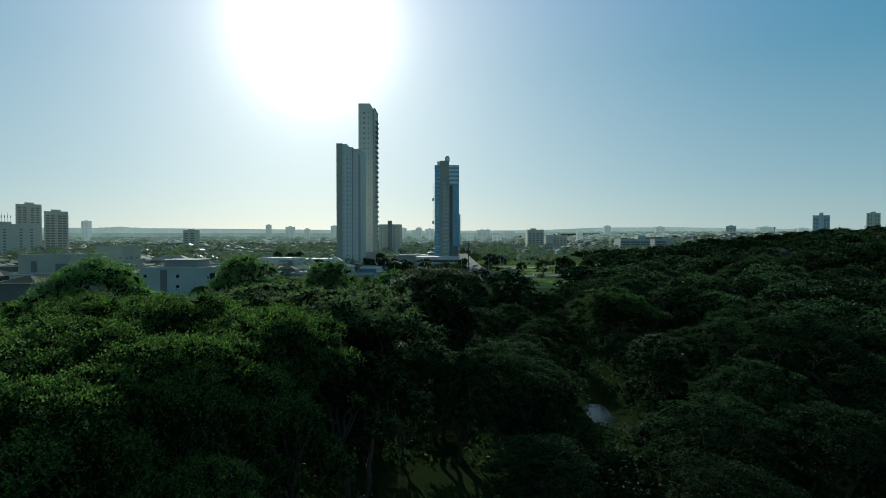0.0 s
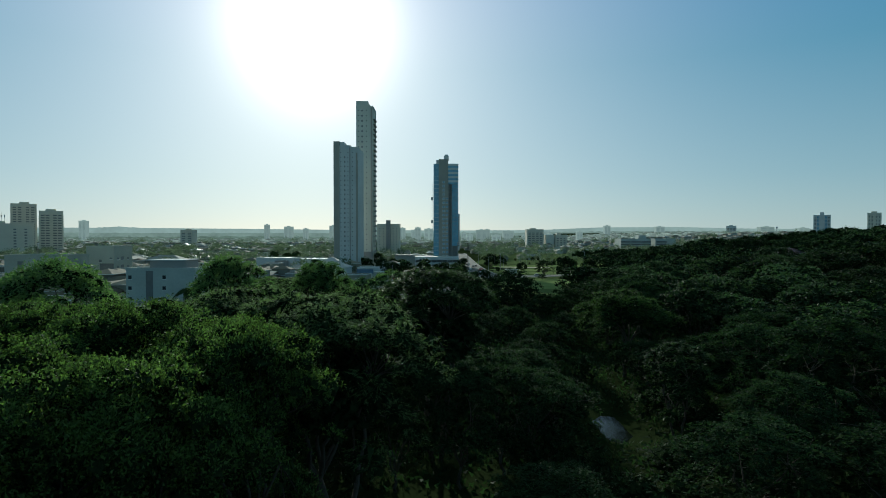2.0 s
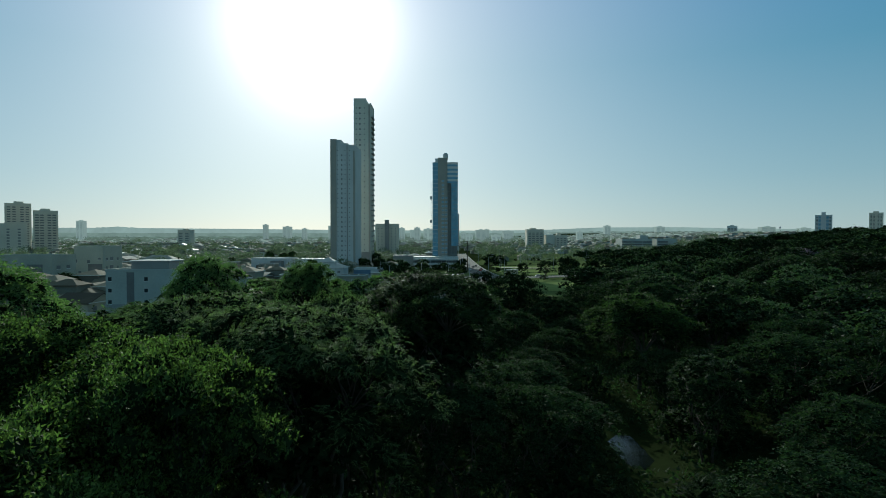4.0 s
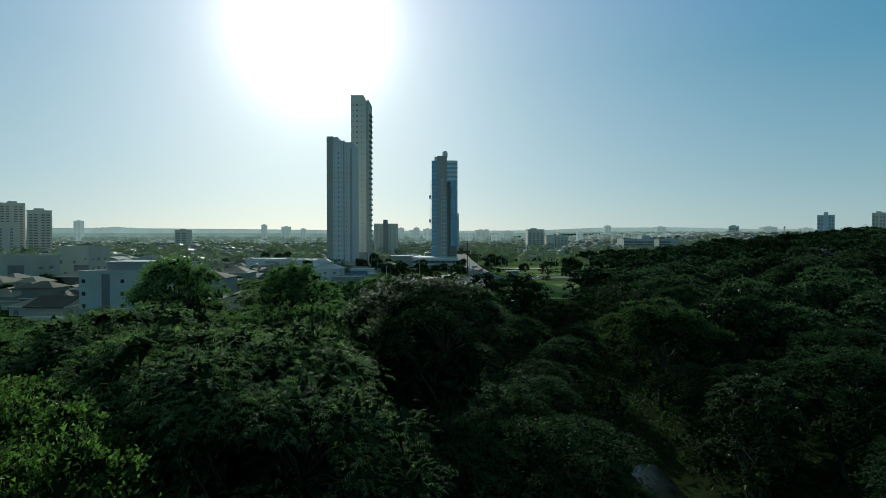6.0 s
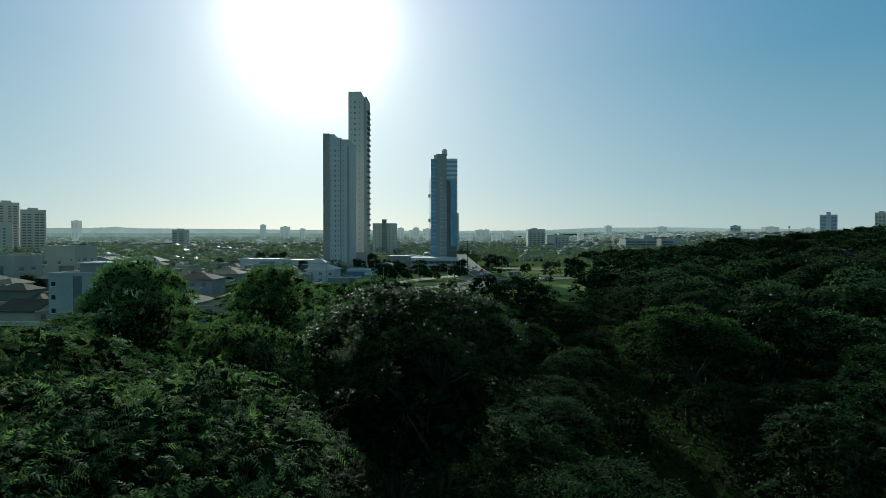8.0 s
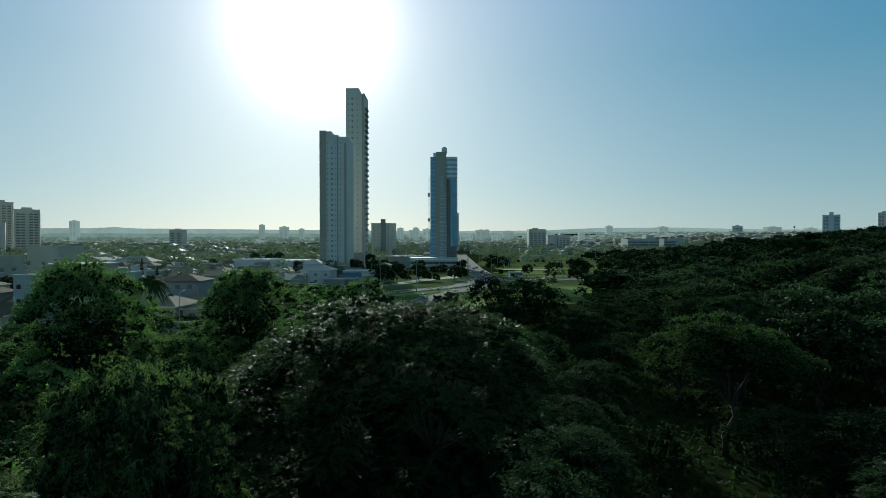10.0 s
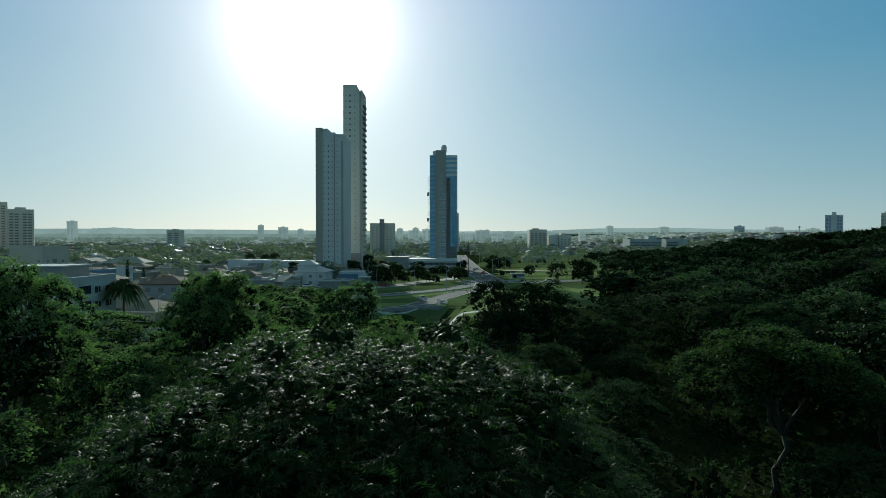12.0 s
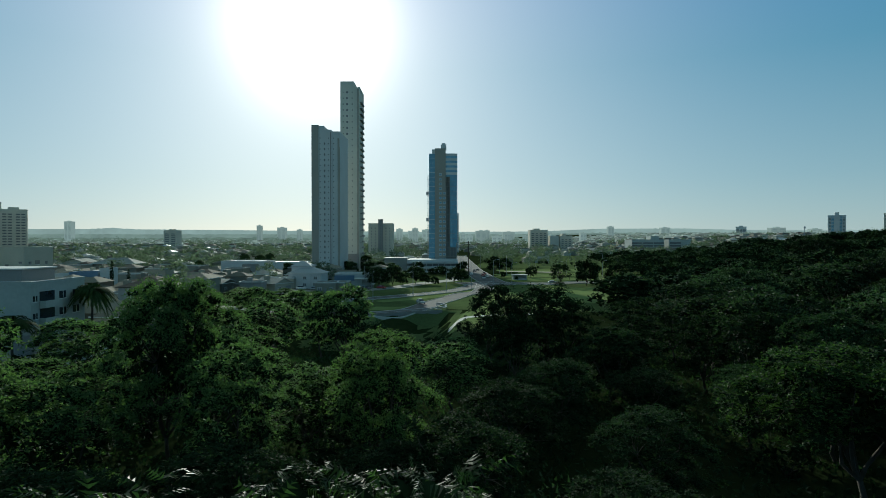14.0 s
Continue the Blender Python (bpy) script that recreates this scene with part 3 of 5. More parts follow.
# kinds 3 to 5 take the darker leaves, as painted shade
MIDDLE = [(-4.2, 114, 15.3, 4.8, "p"), (30.5, 103, 15.8, 6.8, "b"), (-34.5, 101, 21.5, 6.2, "l"), (-22.5, 113.5, 20.1, 5.4, "m"), (-39.0, 64.5, 22.2, 7.0, "l"), (17, 150, 16.8, 5.6, 0), (10, 153, 16.5, 4.8, 1), (20.5, 147, 15.0, 4.6, 2), (12.5, 143, 13.0, 4.6, 4),
          (24, 50, 10.8, 5.0, 4), (31, 57, 12.4, 5.0, 3), (32.5, 47, 10.6, 5.2, 5), (38.5, 64, 16.4, 6.0, 4), (46, 58, 12.5, 6.0, 3), (38, 77, 14.0, 6.0, 5), (50, 72, 14.0, 6.4, 4), (46, 90, 14.0, 6.2, 3), (58, 84, 13.0, 6.0, 5), (41, 48, 10.5, 5.6, 4), (23, 60, 5.0, 3.2, 3),
          (40, 118, 16.6, 5.6, 3), (40.5, 132, 14.8, 5.4, 4), (39, 143, 13.0, 5.2, 5), (26.5, 139, 11.3, 4.6, 3), (25.5, 128, 8.8, 4.2, 4), (19, 109, 9.5, 4.4, 5), (14, 98, 8.4, 4.6, 3), (11.6, 88.5, 8.8, 4.6, 4), (6.8, 75, 11.0, 4.2, 5), (5, 85, 8.4, 4.6, 4), (3, 102, 11.4, 4.6, 3), (8, 115, 10.5, 4.6, 4), (14, 124, 10.5, 4.6, 5), (34, 122, 10.5, 4.6, 4), (30, 90, 9.5, 4.6, 5), (34, 86, 11.0, 5.0, 4),
          (-15, 108, 15.0, 4.8, 1), (-12, 98, 10.6, 5.0, 5), (-11, 119, 11.2, 4.8, 0), (-21, 93, 11.0, 5.4, 3), (-30, 87, 14.0, 5.6, 2), (-41, 121, 11.4, 5.8, 0), (-31, 126, 12.5, 5.2, 1), (-48, 111, 12.0, 5.8, 2), (-26, 103, 14.0, 5.0, 0), (-13.5, 83, 9.6, 5.0, 4), (-23, 77, 12.0, 5.6, 4), (-37, 80, 15.0, 6.0, 0), (-49, 84, 14.5, 6.2, 1), (-51, 98, 13.0, 6.0, 2), (-62, 91, 14.0, 6.4, 0), (-3, 91, 8.8, 4.8, 3), (-4, 79, 9.0, 4.6, 5), (-11.5, 69, 12.6, 5.0, 4), (-21.5, 67, 14.4, 5.6, 1), (-30.5, 70, 15.4, 5.6, 2), (-51, 69, 16.0, 6.2, 0), (-60, 77, 16.0, 6.0, 1), (-28, 60, 15.5, 5.2, 0), (-21, 124, 13.0, 5.0, 2), (-62, 108, 12.5, 5.6, 1), (-56, 122, 12.5, 5.4, 0),
          (-13.5, 152, 16.4, 5.2, 1), (-28, 162, 13.5, 5.6, 0), (-40, 158, 13.0, 5.4, 2), (-53, 148, 12.0, 5.2, 1), (-24, 186, 12.5, 5.2, 2), (-38, 192, 12.0, 5.0, 0), (-50, 176, 11.0, 4.6, 1), (-27, 143, 12.0, 5.0, 2), (-44, 135, 12.0, 5.2, 0), (-5, 138, 11.4, 4.8, 1), (3, 133, 10.8, 4.8, 2), (4, 158, 7.6, 4.0, 0), (33, 155, 11.5, 4.6, 0), (43, 163, 12.5, 4.8, 1), (38, 176, 11.5, 4.4, 2), (24, 138, 12.0, 4.8, 2),
          (57, 330, 12.5, 4.6, 1), (53, 312, 6.0, 2.6, 2), (66, 246, 12.0, 4.0, 0), (51, 216, 12.5, 4.6, 2), (46, 190, 11.0, 4.0, 0), (1.5, 58, 13.0, 4.4, 4), (6.0, 61, 12.4, 4.2, 5), (-4.0, 57.5, 13.4, 4.0, 3), (10, 66, 11.0, 4.4, 4), (13.0, 71, 9.0, 4.0, 3), (8, 46, 8.6, 4.4, 4), (20, 40, 8.6, 4.6, 4), (-2, 104, 8.6, 4.4, 4),
          (-62, 215, 11.0, 5.0, 0), (-52, 222, 10.4, 4.8, 1), (-45, 206, 12.0, 5.0, 2), (-58, 236, 9.4, 4.4, 1), (-48, 246, 8.6, 4.0, 0), (-67, 229, 10.0, 4.6, 2), (-40, 229, 9.4, 4.4, 0), (-36, 213, 10.6, 4.6, 1), (-54, 199, 11.6, 4.8, 2), (-64, 252, 8.4, 3.8, 0), (-39, 247, 7.6, 3.6, 2)]
for i, (x, y, top, r, k) in enumerate(MIDDLE):
    z = float(height(x, y))
    s = r / 5.4
    # darker leaves right of x = 5, haze-lightened ones left of it
    plant_tree("tree", bright_mid[k] if k in ("b", "p") else grand[0] if k == "l" else grand[1] if k == "m" else middle[(k if k > 2 else k + (3 if x > 5 else 0)) + (6 if y > 128 else 0)], x, y, "round tree with dense bright green leaves" if k in ("b", "p") else "round dark green tree with a dense leafy crown", i * 47, s, (top - z) / 14.0 / s, "trees of the valley")
# pale feathery tree beside the pond
pale = pad_tree(59, 11.0, 4.2, 3.0, M["leaf_frond"], "frond", 0.6, 50, 50, 0.27, 0.42, 2.2, 0.5, 1.3, 2, pairs=6, core=0.75)
plant_tree("feathery_tree", pale, 27.2, 72.6, "small pale feathery tree beside the pond", 20, 1.0, (12.4 - float(height(27.2, 72.6))) / 11.0, "feathery trees in the valley")
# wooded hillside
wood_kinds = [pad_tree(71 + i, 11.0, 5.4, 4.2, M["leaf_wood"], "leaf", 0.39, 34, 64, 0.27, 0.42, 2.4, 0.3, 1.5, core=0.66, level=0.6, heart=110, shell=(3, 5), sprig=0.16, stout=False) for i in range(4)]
wood_kinds += [pad_tree(81 + i, 11.5, 5.8, 4.4, M["leaf_frond"], "frond", 0.7, 32, 20, 0.26, 0.36, 2.4, 0.25, 1.4, 2, pairs=4, core=0.6, heart=110, shell=(3, 5), sprig=0.16, stout=False) for i in range(2)]
rng = np.random.default_rng(5)


def on_wood(x, y):
    edge = 40 + 0.10 * max(0, y - 110) + 34 * float(step(225, 320, y))
    return x > edge and y > 72 and not (abs(x - 125) < 4 and abs(y - 215) < 4)


far_places = []
for j in range(46):
    for i in range(40):
        x, y = 36 + i * 8.6 + rng.uniform(-3, 3) + (j % 2) * 4, 74 + j * 8.4 + rng.uniform(-3, 3)
        if not (on_wood(x, y) and x < 0.84 * y + 12):
            continue
        k, turn, s, tall = int(rng.integers(0, 6)), rng.uniform(0, 360), float(rng.choice([0.62, 0.75, 0.9, 1.0, 1.2, 1.45])) * rng.uniform(0.92, 1.08), rng.uniform(0.8, 1.1)
        tall = min(rng.uniform(0.72, 1.3), 1.3 / s) if y < 195 else tall / max(s, 0.8) ** 0.75
        if y < 195:
            plant_tree("tree", wood_kinds[k], x, y, "dark green tree of the wooded hillside", turn, s, tall, "trees of the wooded hillside")
        elif rng.random() < 0.64:
            far_places.append((k, x, y, turn, s, tall))
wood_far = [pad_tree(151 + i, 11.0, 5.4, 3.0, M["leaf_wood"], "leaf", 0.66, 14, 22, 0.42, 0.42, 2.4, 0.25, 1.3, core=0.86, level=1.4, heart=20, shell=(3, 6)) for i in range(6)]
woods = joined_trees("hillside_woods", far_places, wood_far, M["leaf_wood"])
tagged(woods, "dense dark green woodland on the far hillside", "woods", kind="stuff")
lilac = tree_meshes(91, 11.0, 5.4, 3.0, M["lilac"], "leaf", 4000, 0.4, 0.8, 46, 1, 0.3)
plant_tree("blossom_tree", lilac, 125, 215, "leafless-looking tree covered in pale lilac blossom", 0, 1.0, 0.95)
for x, y, tall in ((118, 150, 1.35), (126, 158, 1.45), (134, 172, 1.4), (112, 146, 1.2), (142, 282, 1.35), (151, 286, 1.2)):
    plant_tree("tree", wood_kinds[int(x) % 4], x, y, "tall dark green tree on the hilltop", x * 17, 1.1, tall, "trees of the wooded hillside")
# undergrowth
shrubs = [tree_meshes(101 + i, 4.2, 3.2, 0.2, M["leaf_dark"], "leaf", 420, 0.36, 0.9, 8, 1, 0.5, heart=20) for i in range(2)]
for i in range(120):
    x, y = (rng.uniform(-62, 62), rng.uniform(24, 165)) if i < 85 else (rng.uniform(10, 23), rng.uniform(50, 66)) if i < 100 else (21.5 + rng.choice([-1, 1]) * rng.uniform(7, 11), rng.uniform(76, 102))
    near_pond = 11 < x < 22 and 52 < y < 72
    in_pond = ((x - 22) / 5.0) ** 2 + ((y - 79.5) / 10) ** 2 < 1
    if in_pond or (23 < x < 34 and 86 < y < 101) or (16 < x < 27 and 58 < y < 92) or (abs(x + 2) < 5 and 46 < y < 60) or y > 150 and x > -10 or x > 40 and y > 100:
        continue
    plant_tree("shrub", shrubs[i % 2], x, y, "low leafy shrub in the shade of the trees", rng.uniform(0, 360), rng.uniform(0.7, 1.3) * (0.5 if near_pond else 1.0), rng.uniform(0.7, 1.2), "shrubs under the trees", "shrub")

weeds = np.column_stack([rng.uniform(-66, 70, 52000), rng.uniform(14, 200, 52000)])
weeds = weeds[~((((weeds[:, 0] - 22) / 3.2) ** 2 + ((weeds[:, 1] - 79.5) / 8.5) ** 2 < 1) | (np.hypot(weeds[:, 0] + 1, (weeds[:, 1] - 53) * 1.2) < 5) | ((weeds[:, 1] > 190) & (weeds[:, 0] > -20)))]
spots = np.column_stack([weeds, height(weeds[:, 0], weeds[:, 1]) + rng.uniform(0.05, 0.7, len(weeds))])
tagged(new("undergrowth", soup_mesh("undergrowth", leaf_tris(rng, spots, unit(rng.normal(0, 1, (len(spots), 3)) + np.array((0, 0, 0.6))), 0.62, 0.38), M["leaf_dark"])), "low weeds and seedlings covering the forest floor", "undergrowth", kind="stuff")

# ---- towers ----
def tower(name, x0, y0, x1, y1, base, top, wall, label, core=None, floors=3.0, columns=(), win=(1.2, 1.1), side_balconies=False, first=1, bands=False, turn=0.0, glass="dull_glass"):
    """An apartment tower with a roof core, windows in its front and balconies along a side."""
    t = thing(name, (x0 + x1) / 2, y0, base, label, "building", turn=turn)
    w, d, h = (x1 - x0) / 2, y1 - y0, top - base
    part("wall", Builder().box(-w, 0, -4, w, d, h), wall, t)
    part("parapet", Builder().box(-w - 0.1, -0.1, h, w + 0.1, 0.25, h + 0.9).box(-w - 0.1, d - 0.25, h, w + 0.1, d + 0.1, h + 0.9).box(-w - 0.1, 0.25, h, -w + 0.25, d - 0.25, h + 0.9).box(w - 0.25, 0.25, h, w + 0.1, d - 0.25, h + 0.9), wall, t)
    if core:
        part("roof_core", Builder().box(core[0] - (x0 + x1) / 2, d * 0.2, h, core[1] - (x0 + x1) / 2, d * 0.75, core[2] - base), wall, t)
    pane = Builder().box(-win[0] / 2, -0.05, 0, win[0] / 2, 0.1, win[1]).mesh("window", M[glass])
    n = int((h - 1.5) / floors)
    for k in range(first, n):
        for c in columns:
            o = part("window", pane, None, t)
            o.location = (c * 2 * w - w, 0, k * floors + 1.0)
    if bands:
        slab = Builder().box(-w - 0.5, -0.7, 0, w + 0.5, 0.0, 0.25).box(-w - 0.5, -0.7, 0.25, w + 0.5, -0.6, 0.95).mesh("balcony", wall)
        for k in range(first, n):
            o = part("balcony", slab, None, t, "continuous balcony with a solid parapet")
            o.location = (0, 0, k * floors)
    if side_balconies:
        deep = 1.3 if top > 100 else 0.7
        slab = Builder().box(0, 0, 0, deep, d * 0.62, 0.2).box(deep - 0.08, 0, 0.2, deep, d * 0.62, 1.15).mesh("balcony", M["dark_wall"] if top > 100 else wall)
        for k in range(first, n):
            o = part("balcony", slab, None, t)
            o.location = (w, d * 0.2, k * floors)
    return t


tall = tower("apartment_tower", -64.7, 445, -52.7, 467, 3, 124, M["beige"], "very tall slim beige apartment tower with side balconies", None, 3.9, (0.12, 0.56), (0.6, 0.8), True, 3)
part("roof_core", Builder().box(-6.05, -0.3, 0, 2.6, 12, 125.5), M["beige"], tall, "raised lift core with a plain wall")
part("coping", Builder().box(-6.2, -0.45, 125.5, 2.75, 12.2, 125.8), M["grey_wall"], tall)
part("roof_step", Builder().box(2.6, 0.3, 121, 4.4, 10, 122.8), M["beige"], tall)
pane = Builder().box(-0.65, -0.36, 0, 0.65, -0.2, 1.4).mesh("window", M["dull_glass"])
sash = Builder().box(-0.8, -0.44, -0.14, 0.8, -0.3, 0.0).box(-0.8, -0.44, 1.4, 0.8, -0.3, 1.52).box(-0.8, -0.44, 0, -0.65, -0.3, 1.4).box(0.65, -0.44, 0, 0.8, -0.3, 1.4).mesh("frame", M["frame"])
slit = Builder().box(-0.3, -0.34, 0, 0.3, -0.2, 0.8).mesh("window", M["dull_glass"])
for k in range(3, 31):
    o = part("window", pane, None, tall)
    o.location = (-1.7, 0, k * 3.9 + 0.9)
    part("frame", sash, None, o)
    for x in (-4.3, 1.6):
        part("window", slit, None, tall).location = (x, 0, k * 3.9 + 1.3)
part("rib", Builder().box(-5.0, -0.55, 64, -4.55, -0.3, 88), M["dark_wall"], tall, "dark vertical rib")
part("rib", Builder().box(4.7, -0.2, 0, 6.02, 0.0, 121), M["slab"], tall, "darker vertical corner strip")
part("rib", Builder().box(-6.2, -0.5, 0, -5.7, -0.3, 125.5), M["grey_wall"], tall)
part("crown_beam", Builder().box(5.4, 1, 121.9, 6.4, 21, 122.6).box(5.7, 20, 98, 6.4, 21.5, 121.9), M["beige"], tall)
part("plinth", Builder().box(-5, -2.5, -1, 5.6, -0.3, 12), M["dark_wall"], tall, "dark lower block at the foot")

short = tower("apartment_tower", -72.1, 392, -56.0, 420, 3, 85.0, M["grey_wall"], "tall slim grey apartment tower with small windows", None, 3.1, (0.455,), (0.8, 1.2), False, 3)
part("roof_core", Builder().box(-8.1, -0.5, 0, -4.15, 12, 86.5), M["slab"], short, "plain olive-grey side wall of the lift core")
part("roof_core", Builder().box(-4.15, -0.3, 0, -3.6, 0.0, 84).box(-4.15, 0.4, 82, -1.2, 12, 86.2), M["grey_wall"], short)
part("roof_step", Builder().box(-1.2, 0.3, 82, 3.0, 12, 84.0), M["grey_wall"], short)
small = Builder().box(-0.25, -0.05, 0, 0.25, 0.1, 0.6).mesh("window", M["dull_glass"])
for k in range(3, 26):
    for c in (-3.3, 1.4, 4.4):
        part("window", small, None, short).location = (c, 0, k * 3.1 + 1.3)
part("rib", Builder().box(2.5, -0.3, 0, 3.1, 0, 82.5), M["dark_wall"], short, "dark vertical groove strip")
part("rib", Builder().box(3.1, -0.4, 0, 3.6, 0, 82.8), M["white"], short)
part("rib", Builder().box(6.7, -0.35, 0, 8.05, 0, 79.0), M["slab"], short)
part("roof_curve", Builder().tube([(5.6, -0.5, 82.6), (6.8, -0.5, 82.0), (7.6, -0.5, 80.6), (8.0, -0.5, 78.5), (8.05, -0.5, 74.0)], [0.28] * 5, 6), M["white"], short, "white curved edge beam")


def glass_tower():
    t = thing("glass_tower", 3.05, 456, 3, "office tower of olive-grey concrete and blue mirror glass", "building")
    w = 9.65
    part("wall", Builder().box(-w + 0.6, 1.0, 0, w - 0.6, 24, 80), M["dark_wall"], t)
    part("slab_wall", Builder().box(-5.6, -0.6, 0, 1.7, 1.0, 83.5), M["slab"], t, "plain olive-grey concrete slab")
    part("roof_core", Builder().box(-7.6, 4, 80, 1.7, 16, 83.5).box(-1.6, 2, 83.5, 2.2, 10, 86.5).box(-0.9, 3, 86.5, 1.6, 8, 87.6), M["grey_wall"], t)
    n = 25
    strip = Builder().box(-w, 0, 0, -5.6, 1.0, 3.1).mesh("glass_panel", M["blue_glass"])
    joint = Builder().box(-w - 0.03, -0.05, 0, -5.6, 0.6, 0.12).mesh("joint", M["frame"])
    for k in range(2, n):
        o = part("glass_panel", strip, None, t)
        o.location = (0, 0, k * 3.2)
        o = part("joint", joint, None, t)
        o.location = (0, 0, k * 3.2 + 3.1)
    win_l = Builder().box(-0.9, -0.66, 0, 0.9, -0.5, 1.5).mesh("window", M["frame"])
    pane_l = Builder().box(-0.7, -0.7, 0.2, 0.7, -0.6, 1.3).mesh("pane", M["blue_glass"])
    for k in range(2, 21):
        for x in (-2.0, 0.6 if k < 17 else None):
            if x is not None:
                o = part("window", win_l, None, t)
                o.location = (x + 0.2, 0, k * 3.2 + 1.0)
                part("pane", pane_l, None, o)
    # curved right front
    arc = [(1.7 + 7.95 * s, -0.9 * math.sin(math.pi * (0.15 + 0.85 * s))) for s in [i / 8 for i in range(9)]]

    def curved(z0, z1, x_from=0):
        b = Builder()
        a = arc[x_from:]
        v = [(x, y, z0) for x, y in a] + [(x, y, z1) for x, y in a] + [(x, 1.0, z0) for x, y in a] + [(x, 1.0, z1) for x, y in a]
        m = len(a)
        f = [(i, i + 1, m + i + 1, m + i) for i in range(m - 1)] + [(m + i, m + i + 1, 3 * m + i + 1, 3 * m + i) for i in range(m - 1)] + [(2 * m + i, i, m + i, 3 * m + i) for i in (0,)] + [(m - 1, 3 * m - 1, 4 * m - 1, 2 * m - 1)]
        return b.add(v, f)
    white_band = curved(0, 1.7).mesh("band", M["white"])
    blue_band = curved(0, 1.5).mesh("band_window", M["blue_glass"])
    for k in range(20, 25):
        part("band", white_band, None, t, "pale curved spandrel").location = (0, 0, k * 3.2 + 1.5)
        part("band_window", blue_band, None, t).location = (0, 0, k * 3.2)
    curtain = curved(0, 3.05, 3).mesh("glass_panel", M["blue_glass"])
    lattice = Builder().box(1.8, -0.2, 0, 4.6, 0.9, 0.35).box(1.8, -0.2, 0, 2.1, 0.2, 3.2).box(3.1, -0.3, 0, 3.3, 0.2, 3.2).box(4.3, -0.3, 0, 4.6, 0.2, 3.2).mesh("frame", M["concrete"])
    for k in range(1, 20):
        part("frame", lattice, None, t).location = (0, 0, k * 3.2)
        if k > 4:
            part("glass_panel", curtain, None, t).location = (0, 0, k * 3.2)
    open_slab = curved(0, 0.35, 2).mesh("floor_slab", M["concrete"])
    column = Builder().box(-0.25, -0.25, 0, 0.25, 0.25, 2.85).mesh("column", M["concrete"])
    for k in range(1, 6):
        part("floor_slab", open_slab, None, t, "bare concrete floor slab").location = (0, 0, k * 3.2)
        for x in (5.0, 7.0, 9.0):
            part("column", column, None, t).location = (x, -0.2, k * 3.2 + 0.35)
    # hoist mast on the side
    mast = Builder()
    for dx, dy in ((0, 0), (0.8, 0), (0, 0.8), (0.8, 0.8)):
        mast.box(-w - 1.3 + dx, 4 + dy, 0, -w - 1.18 + dx, 4.12 + dy, 66)
    for k in range(40):
        mast.box(-w - 1.3, 4, k * 1.65, -w - 0.4, 4.1, k * 1.65 + 0.12)
    part("hoist_mast", mast, M["steel"], t, "steel hoist mast along the side")
    cage = Builder().box(-w - 2.0, 3.5, 0, -w - 0.3, 5.2, 2.4).mesh("hoist_cage", M["steel"])
    for z in (34, 52):
        part("hoist_cage", cage, None, t).location = (0, 0, z)


glass_tower()


def podium():
    t = thing("podium_building", -11, 430, 3, "three-storey white and grey podium with strip windows", "building")
    part("wall", Builder().box(-23, 4, -1, 23, 30, 8.2), M["grey_wall"], t)
    part("wall", Builder().box(-23.5, 0, -1, -9, 4, 9.6), M["concrete"], t, "plain grey corner block")
    for k in range(3):
        part("slab", Builder().box(-9, 0, k * 3.2 - 0.3, 23.5, 4, k * 3.2 + 1.1), M["white"], t, "white balcony band")
        if k < 2:
            part("strip_window", Builder().box(-9, 2.4, k * 3.2 + 1.1, 23, 4.0, k * 3.2 + 2.9), M["dull_glass"], t)
        for i in range(9):
            part("column", Builder().box(-8.6 + i * 3.9, 0.6, k * 3.2 + 1.1, -8.3 + i * 3.9, 1.0, k * 3.2 + 2.9 if k < 2 else 7.9), M["white"], t)
    part("roof", Builder().box(-23.6, -0.2, 9.6, -8.8, 8, 9.9).box(-8.8, 4, 8.2, 23.6, 30, 8.5), M["roof_metal"], t)


podium()
tower("apartment_block", -72.3, 650, -47.6, 668, 5, 40.6, M["cream"], "mid-rise cream apartment block with a central core", None, 3.0, (0.12, 0.28, 0.72, 0.88), (0.9, 1.0))
tower("stair_tower", -62, 647, -57.4, 649.9, 5, 44.6, M["dark_wall"], "narrow darker stair tower of an apartment block", None, 3.0, (0.5,), (0.7, 0.9))
tower("apartment_block", -476.5, 694, -452.5, 712, 6, 57.3, M["cream"], "cream apartment tower with rows of windows", (-470, -460, 60.5), 3.0, (0.15, 0.35, 0.65, 0.85), (3.6, 1.3), bands=True, turn=34)
tower("apartment_block", -544, 740, -517, 760, 6, 68.7, M["cream"], "cream apartment tower with rows of windows", (-535, -525, 72), 3.0, (0.15, 0.35, 0.65, 0.85), (3.4, 1.3), bands=True, turn=35)
antenna_block = tower("apartment_block", -470, 600, -424, 620, 6, 39.8, M["cream"], "lower cream apartment block with roof antennas", (-462, -448, 43), 3.0, (0.15, 0.35, 0.65, 0.85), (2.4, 1.3), turn=36)
for i in range(5):
    part("antenna", Builder().tube([(-12 + i * 2.6, 8, 33), (-12 + i * 2.6, 8, 44 + (i % 2) * 3)], [0.18, 0.1], 5).box(-12.4 + i * 2.6, 7.8, 41, -11.6 + i * 2.6, 8.2, 43.5), M["steel"], antenna_block)
tower("apartment_block", 140.7, 962, 168, 985, 6, 40, M["cream"], "cream apartment block with long balconies", (147, 156, 43), 3.0, (0.15, 0.38, 0.62, 0.85), (4, 1.3), bands=True)
tower("apartment_block", 172, 962, 186, 985, 6, 31, M["beige"], "plain beige apartment block", None, 3.0, (), (4, 1.2))
